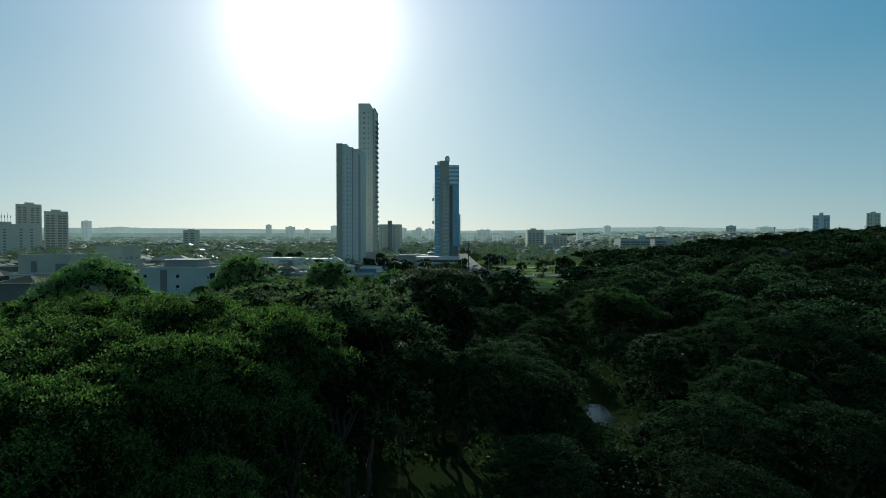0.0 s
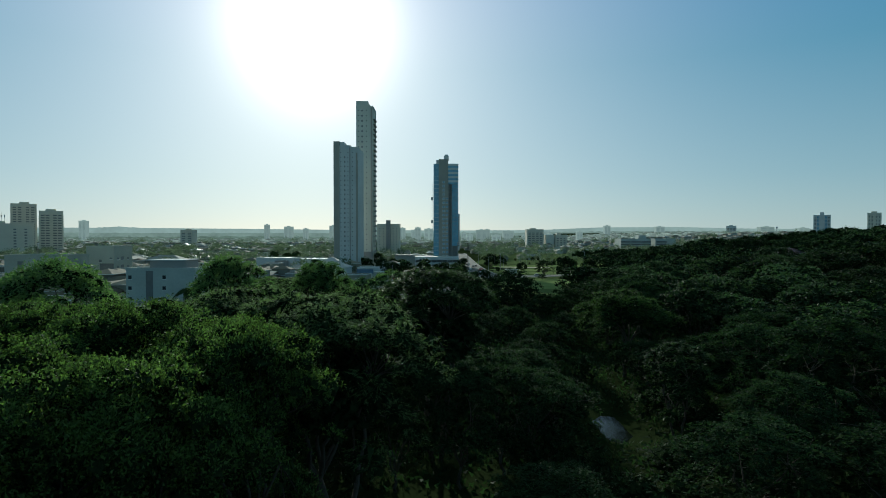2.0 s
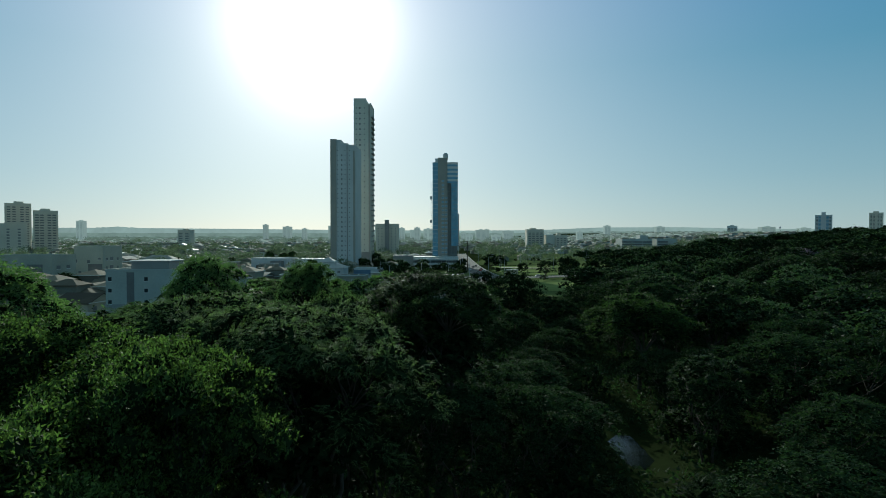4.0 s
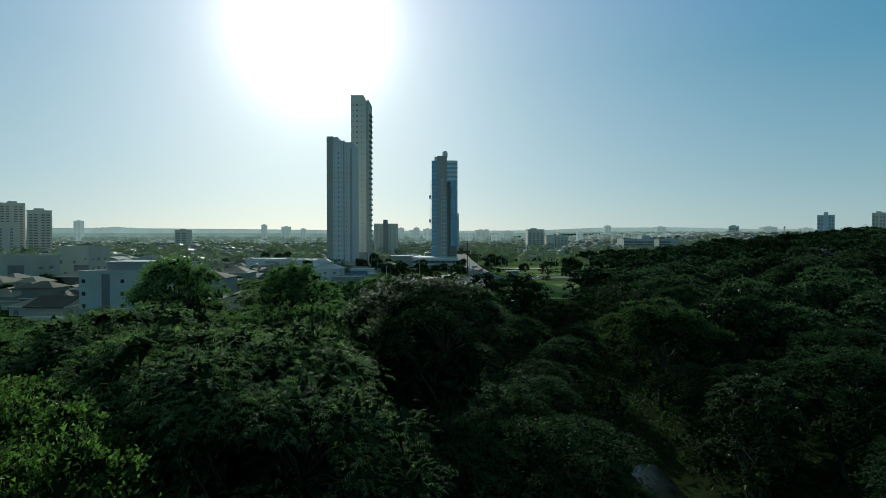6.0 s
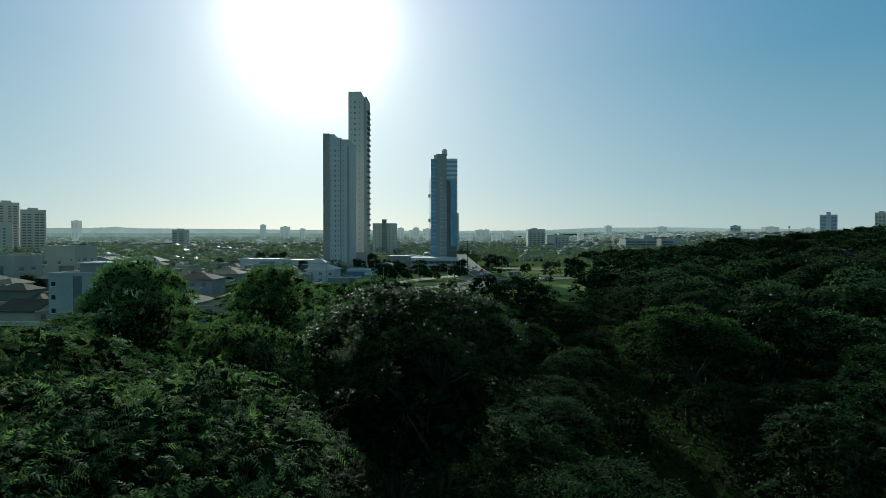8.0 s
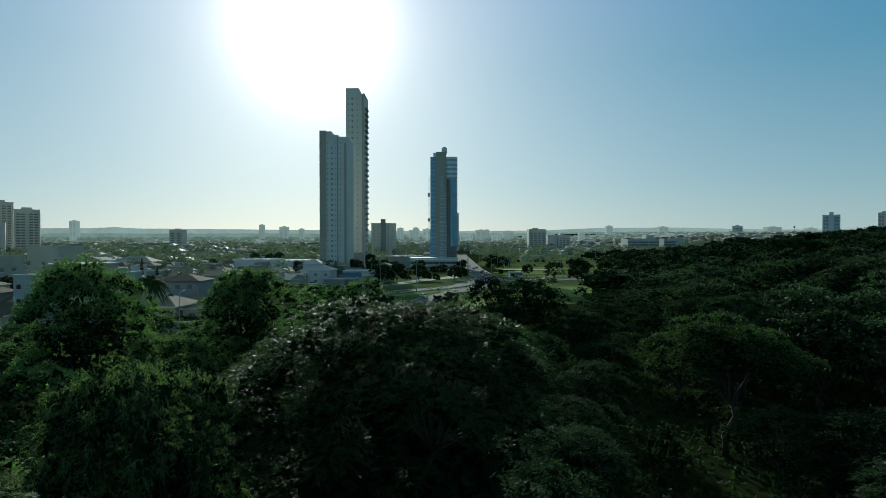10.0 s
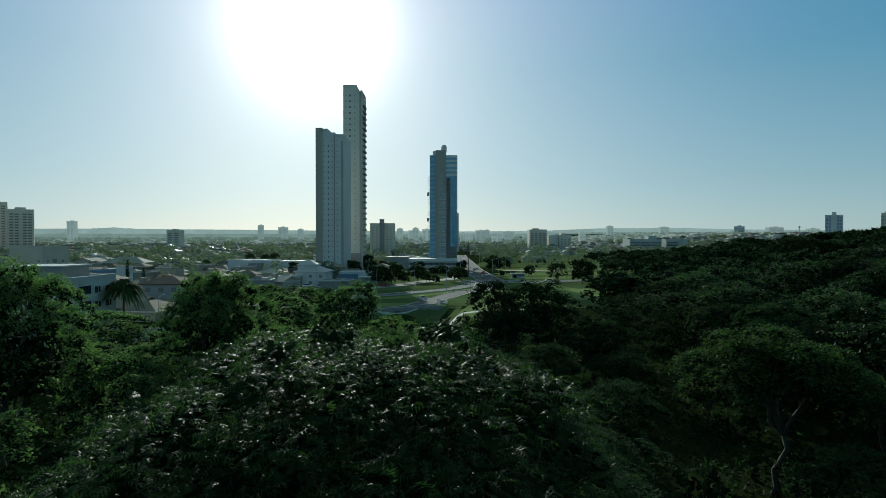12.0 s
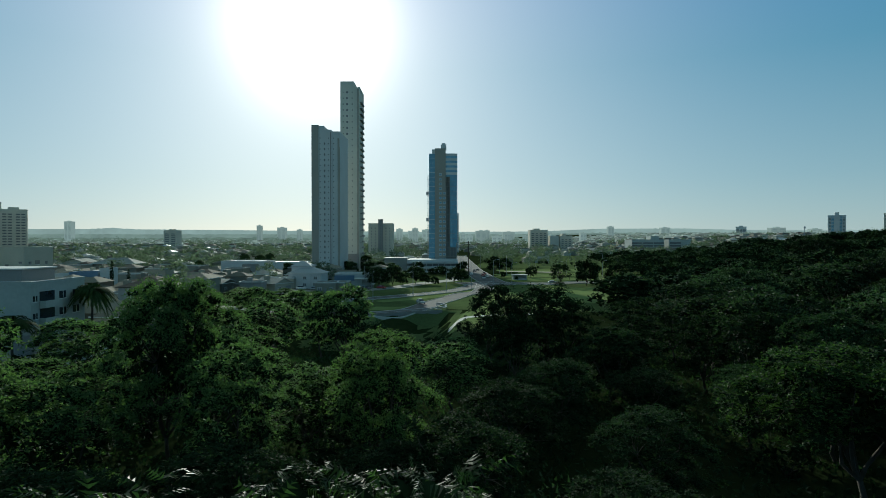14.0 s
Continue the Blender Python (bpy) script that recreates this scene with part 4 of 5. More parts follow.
tower("apartment_block", 187, 960, 206, 985, 6, 31, M["cream"], "cream apartment block with long balconies", (191, 197, 35), 3.0, (0.2, 0.5, 0.8), (3, 1.2), bands=True)
tower("office_block", 246, 800, 287, 830, 8, 24.5, M["flats_paint"], "long white office block with strip windows", (272, 283, 30), 3.6, (0.16, 0.5, 0.84), (13, 2.0), bands=True)
tower("office_block", 294, 802, 322, 830, 8, 24.5, M["flats_paint"], "white office block with dark strip windows", None, 3.6, (0.3,), (14, 2.2), first=1, bands=True)
two_tone = tower("apartment_block", 820, 1277, 852, 1297, 34, 77, M["white"], "grey and white apartment tower with a tall core", (832, 840, 84), 3.0, (0.12, 0.88), (3.6, 1.5), turn=-33)
for x in (-9.5, 5.0):
    part("window_strip", Builder().box(x, -0.5, 3, x + 4.5, 0.0, 41), M["blue_glass"], two_tone, "dark blue strip of balcony glazing")
    for k in range(13):
        part("balcony", Builder().box(x - 0.3, -1.2, 3 + 3.0 * k, x + 4.8, -0.5, 3.9 + 3.0 * k), M["white"], two_tone)
tower("apartment_block", 939, 1277, 964, 1297, 34, 82, M["cream"], "cream apartment tower on the hill", (946, 956, 86), 3.0, (0.15, 0.35, 0.65, 0.85), (3, 1.4), turn=-36)
tower("apartment_block", 687, 1400, 709, 1420, 28, 56, M["grey_wall"], "grey mid-rise apartment block", (693, 702, 59), 3.0, (0.2, 0.5, 0.8), (5, 1.4), bands=True, turn=-26)
for x, y, w, d, top in ((20.5, 860, 5.5, 12, 61), (-478, 1062, 22, 20, 41), (-540, 1760, 13, 16, 68), (-480, 1760, 25, 18, 62), (-1065, 1700, 20, 18, 78), (-350, 1800, 20, 18, 66), (-330, 1760, 26, 18, 60),
                        (-195, 1700, 22, 18, 66), (-70, 1500, 14, 14, 54), (-48, 1560, 24, 16, 52), (50, 1500, 12, 14, 42), (95, 1620, 30, 16, 50), (505, 1800, 18, 16, 66), (650, 1760, 26, 18, 62),
                        (160, 1500, 14, 12, 40), (215, 1560, 12, 12, 35), (780, 1420, 34, 18, 54), (850, 1380, 24, 16, 50), (-420, 1750, 14, 14, 56), (-270, 1820, 24, 18, 56), (-130, 1760, 18, 16, 58), (-100, 1840, 34, 18, 54), (10, 1700, 20, 16, 50), (130, 1780, 16, 16, 54), (190, 1820, 36, 18, 50), (260, 1700, 14, 14, 52), (310, 1780, 22, 16, 48), (60, 1420, 16, 14, 36), (120, 1400, 22, 14, 34), (250, 1400, 18, 14, 36), (330, 1420, 14, 14, 42)):
    # blocks past 1350 m have the haze painted into colour and glow
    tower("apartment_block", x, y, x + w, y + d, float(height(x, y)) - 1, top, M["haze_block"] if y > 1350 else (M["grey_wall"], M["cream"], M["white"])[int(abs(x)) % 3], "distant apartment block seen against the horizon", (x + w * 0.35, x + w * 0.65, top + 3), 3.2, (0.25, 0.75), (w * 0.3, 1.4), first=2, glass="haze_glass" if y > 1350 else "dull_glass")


# ---- houses ----
def plain_block(name, x0, y0, x1, y1, top, wall, label, wins=(), roof=None, side_wins=()):
    z = float(min(height(x0, y0), height(x1, y0)))
    t = thing(name, (x0 + x1) / 2, y0, z, label, "building")
    w, d, h = (x1 - x0) / 2, y1 - y0, top - z
    part("wall", Builder().box(-w, 0, -3, w, d, h), wall, t)
    part("parapet", Builder().box(-w - 0.08, -0.08, h, w + 0.08, 0.2, h + 0.5).box(-w - 0.08, 0.2, h, -w + 0.2, d, h + 0.5).box(w - 0.2, 0.2, h, w + 0.08, d, h + 0.5).box(-w, d - 0.2, h, w, d + 0.08, h + 0.5), wall, t)
    if roof:
        part("roof", Builder().box(-w + 0.3, 0.3, h, w - 0.3, d - 0.3, h + 0.12), roof, t)
    for cx, cz, ww, wh in wins:
        o = part("window", Builder().box(cx - ww / 2, -0.06, cz, cx + ww / 2, 0.1, cz + wh), M["dull_glass"], t)
        part("sill", Builder().box(cx - ww / 2 - 0.1, -0.14, cz - 0.12, cx + ww / 2 + 0.1, 0.0, cz), M["frame"], o)
    for cy, cz, ww, wh in side_wins:
        o = part("window", Builder().box(w - 0.1, cy - ww / 2, cz, w + 0.06, cy + ww / 2, cz + wh), M["dull_glass"], t)
        part("sill", Builder().box(w, cy - ww / 2 - 0.1, cz - 0.12, w + 0.14, cy + ww / 2 + 0.1, cz), M["frame"], o)
    return t


def flats():
    """The white flats at the edge of the wood: a front with a dark painted-shade strip, balconies along the side."""
    z = 4.2
    t = thing("apartment_house", -70.9, 152, z, "white four-storey block of flats with side balconies and a grey base", "building")
    w, d, h = 8.6, 13.6, 12.4
    part("wall", Builder().box(-w, 0, -3, w, d, h), M["flats_paint"], t)
    part("parapet", Builder().box(-w - 0.1, -0.1, h, w + 0.1, 0.25, h + 0.5).box(-w - 0.1, 0.25, h, -w + 0.25, d, h + 0.5).box(w - 0.25, 0.25, h, w + 0.1, d, h + 0.5).box(-w, d - 0.25, h, w, d + 0.1, h + 0.5), M["flats_paint"], t)
    part("coping", Builder().box(-w - 0.16, -0.16, h + 0.5, w + 0.16, 0.3, h + 0.58).box(w - 0.3, 0.3, h + 0.5, w + 0.16, d, h + 0.58), M["white"], t)
    part("roof", Builder().box(-w + 0.3, 0.3, h, w - 0.3, d - 0.3, h + 0.12), M["concrete"], t)
    part("roof_box", Builder().box(-4.2, 3.2, h, 5.0, 11, h + 2.3), M["dark_wall"], t, "dark grey upper storey")
    part("roof_cap", Builder().box(-4.5, 2.9, h + 2.3, 5.3, 11.3, h + 2.5), M["grey_wall"], t)
    # dark strip on the solid wall, standing for the shade of a slot
    part("recess_shade", Builder().box(-3.6, -0.06, 0, -1.8, 0.3, h - 0.2), M["dull_glass"], t, "dark upright strip painted for the shade of a slot")
    part("plinth", Builder().box(-w - 0.1, -0.12, -3, w + 0.1, -0.02, 4.6).box(w + 0.02, -0.12, -3, w + 0.12, d, 5.4), M["grey_base"], t, "grey painted base")
    for x in (-7.6, 1.0):
        for k in (1, 2, 3):
            o = part("window", Builder().box(x - 0.4, -0.06, 2.75 * k + 1.9, x + 0.4, 0.1, 2.75 * k + 2.8), M["glass"], t)
            part("sill", Builder().box(x - 0.5, -0.15, 2.75 * k + 1.78, x + 0.5, 0.0, 2.75 * k + 1.9), M["frame"], o)
    for k in range(1, 4):
        zz = 2.75 * k + 1.5
        for y, half, tall in ((0.9, 0.4, 0.9), (7.5, 0.75, 1.2), (11.0, 0.75, 1.2)):
            o = part("window", Builder().box(w - 0.1, y - half, zz, w + 0.14, y + half, zz + tall), M["glass"], t)
            part("sill", Builder().box(w, y - half - 0.1, zz - 0.12, w + 0.2, y + half + 0.1, zz), M["frame"], o)
            part("mullion", Builder().box(w + 0.1, y - 0.04, zz, w + 0.17, y + 0.04, zz + tall), M["frame"], o)
        # dark panel on the wall in place of the shaded balcony depth
        b = part("balcony", Builder().box(w - 0.1, 2.0, zz - 0.9, w + 0.13, 5.4, zz + 1.5), M["glass"], t, "dark panel painted for the shade inside a balcony")
        part("railing", Builder().box(w, 1.8, zz - 1.1, w + 1.1, 5.6, zz - 0.9).box(w + 1.0, 1.8, zz - 0.9, w + 1.1, 5.6, zz + 0.05).box(w + 0.13, 1.8, zz - 0.9, w + 1.0, 1.9, zz + 0.05).box(w + 0.13, 5.5, zz - 0.9, w + 1.0, 5.6, zz + 0.05), M["flats_paint"], b)
    wall = new("boundary_wall", Builder().box(-98, 160, 2, -79.6, 160.3, 5.9).box(-62.2, 165.8, 2, -52, 166.1, 6.4).box(-57.4, 140, 1, -57.1, 165.7, 5.4).mesh("boundary_wall", M["flats_paint"]))
    tagged(wall, "plain plastered pale boundary wall beside the flats", "wall", kind="structure")


flats()
plain_block("apartment_house", -167, 278, -154, 294, 20.8, M["taupe"], "taupe four-storey building with few windows", [(-6, 9.5, 1.6, 1.6), (0, 9.5, 1.3, 1.3), (5, 11, 1.2, 0.8), (8.5, 11, 0.7, 0.7), (3, 4, 6.5, 5), (-4, 4.6, 1.2, 1.2)], M["concrete"], [(3, 10.5, 1.4, 1.2), (7, 10.5, 2.6, 1.6), (12, 10.5, 1.4, 1.2), (3, 6.6, 1.4, 1.2), (7, 6.6, 2.6, 1.6), (12, 6.6, 1.4, 1.2)])
plain_block("apartment_house", -176, 239, -151, 254, 17.7, M["ash"], "long grey building with deep openings", [(-6, 4, 2.4, 7), (6, 2, 6, 8)], M["roof_metal"], [(4, 8, 2.2, 1.4), (10, 8, 2.2, 1.4), (4, 4, 2.2, 1.4), (10, 4, 2.2, 1.4)])
plain_block("warehouse", -124, 392, -98, 410, 11.6, M["white"], "long white warehouse wall with a saw-edged roof", [(-9, 3, 2, 1.5), (2, 3, 2, 1.5), (9, 0.5, 3, 3)], M["roof_metal"])
plain_block("warehouse", -98, 394, -76, 412, 11.0, M["white"], "low white commercial building with a flat roof", [(-5, 3, 2, 1.5), (5, 3, 2, 1.5)], M["roof_metal"])
plain_block("shop", -109, 383, -102, 390, 10.0, M["dark_wall"], "dark brown box-shaped building", [])
M["blue_paint"] = material("blue_paint", (0.13, 0.21, 0.31), 0.6, 0.1)
plain_block("shop", -127, 262, -117, 270, 12.3, M["blue_paint"], "blue painted flat-roofed building", [(2.5, 4, 1.2, 1.2)], M["concrete"])
plain_block("shop", -134, 262, -127.2, 269, 11.6, M["grey_wall"], "pale flat-roofed annexe of the blue building", [(-1, 3, 1.4, 1.2)], M["concrete"])
plain_block("shop", -116.8, 262.5, -113.6, 268, 13.6, M["grey_wall"], "pale stair tower of the blue building", [(0, 6, 0.8, 0.8)], M["concrete"])
shop = plain_block("shop", -47, 326, -30, 340, 8.2, M["grey_wall"], "low shop with a blue front and an open canopy", [(-4, 1.2, 6, 2.2)], M["roof_metal"])
part("fascia", Builder().box(-8.6, -0.3, 2.6, 0.5, -0.05, 5.0), M["blue_paint"], shop, "blue painted fascia")
part("canopy", Builder().box(1.5, -7, 3.6, 9.5, 0, 4.0), M["white"], shop)
for i in range(4):
    part("column", Builder().box(2 + i * 2.3, -6.6, -0.5, 2.3 + i * 2.3, -6.3, 3.6), M["white"], shop)

HOUSE_KINDS = []
villa = thing("house", -76, 212, float(height(-76, 212)), "white two-storey house with a low dark hipped roof", "house", "houses of the town")
z = 11.6 - float(height(-76, 212))
part("wall", Builder().box(-6.2, 0, -2, 6.2, 11, z), M["grey_base"], villa)
part("roof", Builder().hip(-6.2, 0, 6.2, 11, z, 2.0), material("dark_fibre_cement", (0.07, 0.065, 0.055), 0.9, 0.4, 0.3, 3.0, spec=0.15), villa)
for dx in (-3.5, 0, 3.5):
    part("window", Builder().box(dx - 0.7, -0.06, z - 2.2, dx + 0.7, 0.1, z - 1.0), M["dull_glass"], villa)


def house_kind(w, d, h, rise, gable, flat, two):
    """Meshes of a house: wall, roof, and the openings with their places."""
    wall = Builder().box(-w / 2, 0, -2, w / 2, d, h)
    if two:
        wall.box(-w / 2, d * 0.35, h, w * 0.1, d, h + 2.8)
    if gable and not flat:
        wall.add([(-w / 2, 0, h), (w / 2, 0, h), (0, 0, h + rise * 0.9), (-w / 2, d, h), (w / 2, d, h), (0, d, h + rise * 0.9)], [(0, 1, 2), (4, 3, 5)])
    roof = Builder()
    if flat:
        roof.box(-w / 2 - 0.1, -0.1, h, w / 2 + 0.1, 0.15, h + 0.6).box(-w / 2 - 0.1, d - 0.15, h, w / 2 + 0.1, d + 0.1, h + 0.6).box(-w / 2 - 0.1, 0.15, h, -w / 2 + 0.15, d - 0.15, h + 0.6).box(w / 2 - 0.15, 0.15, h, w / 2 + 0.1, d - 0.15, h + 0.6)
        roof.box(-w / 2 + 0.15, 0.15, h, w / 2 - 0.15, d - 0.15, h + 0.1)
    elif gable:
        x0, x1, z, e = -w / 2 - 0.5, w / 2 + 0.5, h - 0.15, 0.5
        v = [(x0, -e, z), (0, -e, h + rise), (x1, -e, z), (x0, d + e, z), (0, d + e, h + rise), (x1, d + e, z)]
        v += [(x, y, zz - 0.2) for x, y, zz in v]
        roof.add(v, [(0, 1, 4, 3), (1, 2, 5, 4), (6, 9, 10, 7), (7, 10, 11, 8), (0, 6, 7, 1), (1, 7, 8, 2), (5, 11, 10, 4), (4, 10, 9, 3), (2, 8, 11, 5), (3, 9, 6, 0)])
    else:
        roof.hip(-w / 2, 0, w / 2, d, h, rise)
        if two:
            roof.hip(-w / 2, d * 0.35, w * 0.1, d, h + 2.8, rise * 0.8)
    window = Builder().box(-0.7, -0.06, 0, 0.7, 0.1, 1.1).box(-0.8, -0.12, -0.1, 0.8, 0.0, 0.0)
    frame_ = Builder().box(-0.78, -0.1, 1.1, 0.78, 0.05, 1.18).box(-0.78, -0.1, 0, -0.7, 0.05, 1.1).box(0.7, -0.1, 0, 0.78, 0.05, 1.1).box(-0.03, -0.1, 0, 0.03, 0.0, 1.1)
    door = Builder().box(-0.5, -0.07, 0, 0.5, 0.1, 2.1)
    e, top = (0.14, h + 0.6) if flat else (0.56, h - 0.02)
    eaves = Builder().box(-w / 2 - e, -e - 0.06, top - 0.2, w / 2 + e, -e, top + 0.04)
    if not gable or flat:
        eaves.box(-w / 2 - e, d + e, top - 0.2, w / 2 + e, d + e + 0.06, top + 0.04)
        eaves.box(-w / 2 - e - 0.06, -e, top - 0.2, -w / 2 - e, d + e, top + 0.04).box(w / 2 + e, -e, top - 0.2, w / 2 + e + 0.06, d + e, top + 0.04)
    return {"wall": wall.mesh("wall", M["house_wall"]), "roof": roof.mesh("roof", M["concrete"] if flat else M["roof_tile"]), "window": window.mesh("window", M["dull_glass"]), "door": door.mesh("door", M["dark_wall"]), "frame": frame_.mesh("frame", M["frame"]), "fascia": eaves.mesh("fascia", M["fascia"]), "w": w, "d": d, "h": h,
            "label": ("two-storey " if two else "single-storey ") + "house with a " + ("flat parapet roof" if flat else "gabled tile roof" if gable else "hipped tile roof"), "walls": wall, "roofs": roof}


for spec in ((9, 12, 3.2, 2.0, False, False, False), (11, 10, 3.3, 2.2, True, False, False), (8, 12, 3.4, 1.8, True, False, False), (10, 11, 6.0, 1.9, False, False, False), (9, 10, 6.2, 0, False, True, False), (11, 13, 3.3, 2.0, False, False, True), (8, 11, 3.6, 0, False, True, False)):
    HOUSE_KINDS.append(house_kind(*spec))
for x, y, k, turn in ((-58, 188, 1, 8), (-69, 186, 0, -6), (-60, 200, 2, 94), (-72, 198, 1, 86), (-86, 190, 2, 10), (-103, 168, 0, -8), (-92, 172, 1, 84), (-113, 181, 5, 6), (-99, 188, 3, 4)):
    low = HOUSE_KINDS[k]
    h = thing("house", x, y, float(height(x, y)) - 0.8, low["label"] + " beside the flats", "house", "houses of the town", turn=turn)
    for name in ("wall", "roof", "fascia"):
        part(name, low[name], None, h)
    for dx in (-0.28, 0.28):
        part("window", low["window"], None, h).location = (dx * low["w"], 0, 1.1)


def town_house(x, y, w, d, h, rise, gable, two, turn, roof, walls, look_of):
    """A larger house of its own, with windows along its front, a garage opening and a chimney or tank."""
    z = float(height(x, y))
    k = house_kind(w, d, h, max(rise, 0.1), gable, rise == 0, two)
    t = thing("house", x, y, z, look_of, "house", "houses of the town", turn=turn)
    for name, mat in (("wall", walls), ("roof", roof), ("fascia", M["fascia"])):
        k[name].materials.clear()
        k[name].materials.append(mat)
        part(name, k[name], None, t)
    n = max(2, int(w / 3.6))
    for level in range(2 if h > 5 else 1):
        for i in range(n):
            if level == 0 and i == n - 1:
                part("garage", Builder().box(w / 2 - 3.4, -0.05, 0, w / 2 - 0.5, 0.1, 2.4), M["dark_wall"], t, "dark garage opening")
                continue
            o = part("window", k["window"], None, t)
            o.location = (-w / 2 + (i + 0.5) * w / n, 0, 1.1 + 2.9 * level)
            part("frame", k["frame"], None, o)
    part("water_tank", Builder().box(-w * 0.3, d * 0.55, h, -w * 0.3 + 1.8, d * 0.55 + 1.8, h + max(rise, 1.0) + 0.9), walls, t, "box over the water tank")
    return t


M["pale_tiles"] = material("pale_cement_tiles", (0.30, 0.30, 0.27), 0.85, 0.3, 0.25, 4.0, 0.2, spec=0.25)
M["brown_tiles"] = material("brown_clay_tiles", (0.12, 0.10, 0.075), 0.9, 0.4, 0.25, 4.0, 0.3, spec=0.2)
M["bright_sheet"] = material("bright_sheet_roofing", (0.5, 0.5, 0.48), 0.5, 0.12, 0.3, 4.0, spec=0.4)
TOWN_HOUSES = [(-193, 405, 25, 15, 7.0, 3.4, False, False, 3, "pale_tiles", "house_wall", "wide two-storey house with a pale hipped roof"),
               (-232, 430, 16, 14, 6.4, 2.6, True, False, -4, "pale_tiles", "house_wall", "two-storey gabled house with a pale roof"),
               (-142, 350, 17, 12, 4.2, 2.2, False, False, 4, "pale_tiles", "house_wall", "low house with a broad hipped tile roof"),
               (-122, 356, 15, 11, 4.0, 2.0, False, False, -5, "roof_tile", "house_wall", "low house with a broad hipped tile roof"),
               (-125, 318, 9, 9, 7.2, 0, False, False, 2, "concrete", "house_wall", "white box-shaped house with a flat roof"),
               (-160, 330, 14, 12, 4.4, 2.2, True, False, 6, "pale_tiles", "house_wall", "low gabled house with a pale roof"),
               (-98, 300, 13, 12, 4.2, 2.4, False, False, -6, "brown_tiles", "house_wall", "low house with a dark brown hipped roof"),
               (-85, 306, 12, 11, 4.4, 2.2, True, False, 20, "brown_tiles", "house_wall", "low gabled house with a brown roof"),
               (-79, 282, 10, 9, 3.8, 1.4, True, False, 78, "pale_tiles", "house_wall", "small house with a pale sloping roof and an open carport"),
               (-69, 276, 8, 8, 3.9, 0, False, False, 4, "concrete", "dark_wall", "dark flat-roofed carport house"),
               (-66, 306, 11, 9, 4.0, 0, False, False, -3, "bright_sheet", "house_wall", "low building with a bright sheet-metal roof"),
               (-60, 288, 9, 11, 3.6, 1.9, True, False, 62, "pale_tiles", "house_wall", "low house with a pale gabled roof"),
               (-56.5, 308, 14, 11, 6.6, 2.6, False, True, -4, "roof_metal", "white", "white two-storey house with a grey hipped roof"),
               (-100, 330, 13, 11, 3.8, 1.8, True, False, -14, "roof_tile", "house_wall", "low gabled house with a tile roof"),
               (-84, 340, 14, 10, 4.2, 1.9, False, False, 8, "pale_tiles", "house_wall", "low house with a pale hipped roof"),
               (-92, 250, 13, 11, 3.8, 2.0, True, False, 86, "roof_tile", "house_wall", "low gabled house with a tile roof"),
               (-112, 284, 14, 12, 4.0, 2.0, False, False, 5, "brown_tiles", "house_wall", "low house with a dark brown hipped roof")]
for x, y, w, d, h, rise, gable, two, turn, roof, walls, text in TOWN_HOUSES:
    town_house(x, y, w, d, h, rise, gable, two, turn, M[roof], M[walls], text)
rng = np.random.default_rng(8)
BLOCKED = [(x - w / 2, y, x + w / 2, y + d) for x, y, w, d, *rest in TOWN_HOUSES] + [(-114, 260, -104, 266), (-84, 210, -69, 226), (-72, 206, -40, 270), (-82, 150, -58, 170), (-76, 176, -46, 204), (-170, 276, -151, 296), (-178, 237, -149, 256), (-126, 380, -74, 414), (-136, 260, -112, 272), (-50, 318, -28, 342), (-76, 386, -50, 424), (-68, 440, -48, 470), (-40, 425, 16, 482), (-75, 645, -45, 670), (14, 300, 34, 1200),
           (-482, 690, -446, 718), (-550, 736, -510, 765), (-474, 596, -420, 622), (136, 955, 210, 990), (240, 795, 326, 834)]


def is_blocked(x, y, m=4):
    return any(a - m < x < c + m and b - m - 4 < y < d + m for a, b, c, d in BLOCKED)


far_house, hazy_house = Builder(), Builder()
far_trees, near_houses = [], 0
row = 0
street_rows = []
y = 186.0
while y < 2000:
    street = row % 3 == 2
    gap = 15 if y < 500 else 19 if y < 900 else 30
    width = 13 if y < 500 else 15 if y < 900 else 24
    x = -0.80 * y - 30
    limit = 0.80 * y
    while x < limit:
        x += width * rng.uniform(0.85, 1.25)
        px, py = x, y + rng.uniform(-2, 2)
        inside = px < -50 + 20 * float(step(205, 300, py)) if py < 430 else px < -18 or py > 520
        if not inside or is_blocked(px, py) or (px > 100 and py < 620 + 0.4 * px):
            continue
        chance = rng.random()
        if chance < (0.80 if px < 20 else 0.18 if py < 700 and px < 170 else 0.72):
            kind = HOUSE_KINDS[int(rng.integers(0, len(HOUSE_KINDS)))]
            z = float(height(px, py))
            turn = float(rng.choice([0, 0, 90, 180])) + rng.uniform(-4, 4)
            if py < 420 and near_houses < 290:
                near_houses += 1
                h = thing("house", px, py, z, kind["label"] + " among trees", "house", "houses of the town", turn=turn)
                part("wall", kind["wall"], None, h)
                part("roof", kind["roof"], None, h)
                part("fascia", kind["fascia"], None, h, "pale painted eaves board")
                for dx in (-0.28, 0.28):
                    o = part("window", kind["window"], None, h)
                    o.location = (dx * kind["w"], 0, 1.1)
                    part("frame", kind["frame"], None, o)
                part("door", kind["door"], None, h).location = (0, 0, 0)
            else:
                a = radians(turn)
                R = np.array(((math.cos(a), -math.sin(a), 0), (math.sin(a), math.cos(a), 0), (0, 0, 1))) * (1.0 if py < 900 else 1.3)
                for slot, src in ((0, kind["walls"]), (int(rng.choice([1, 1, 1, 1, 1, 1, 1, 1, 2, 3, 3, 3])), kind["roofs"])):
                    heap = far_house if py < 1250 else hazy_house
                    heap.slot = slot if py < 1250 else 0
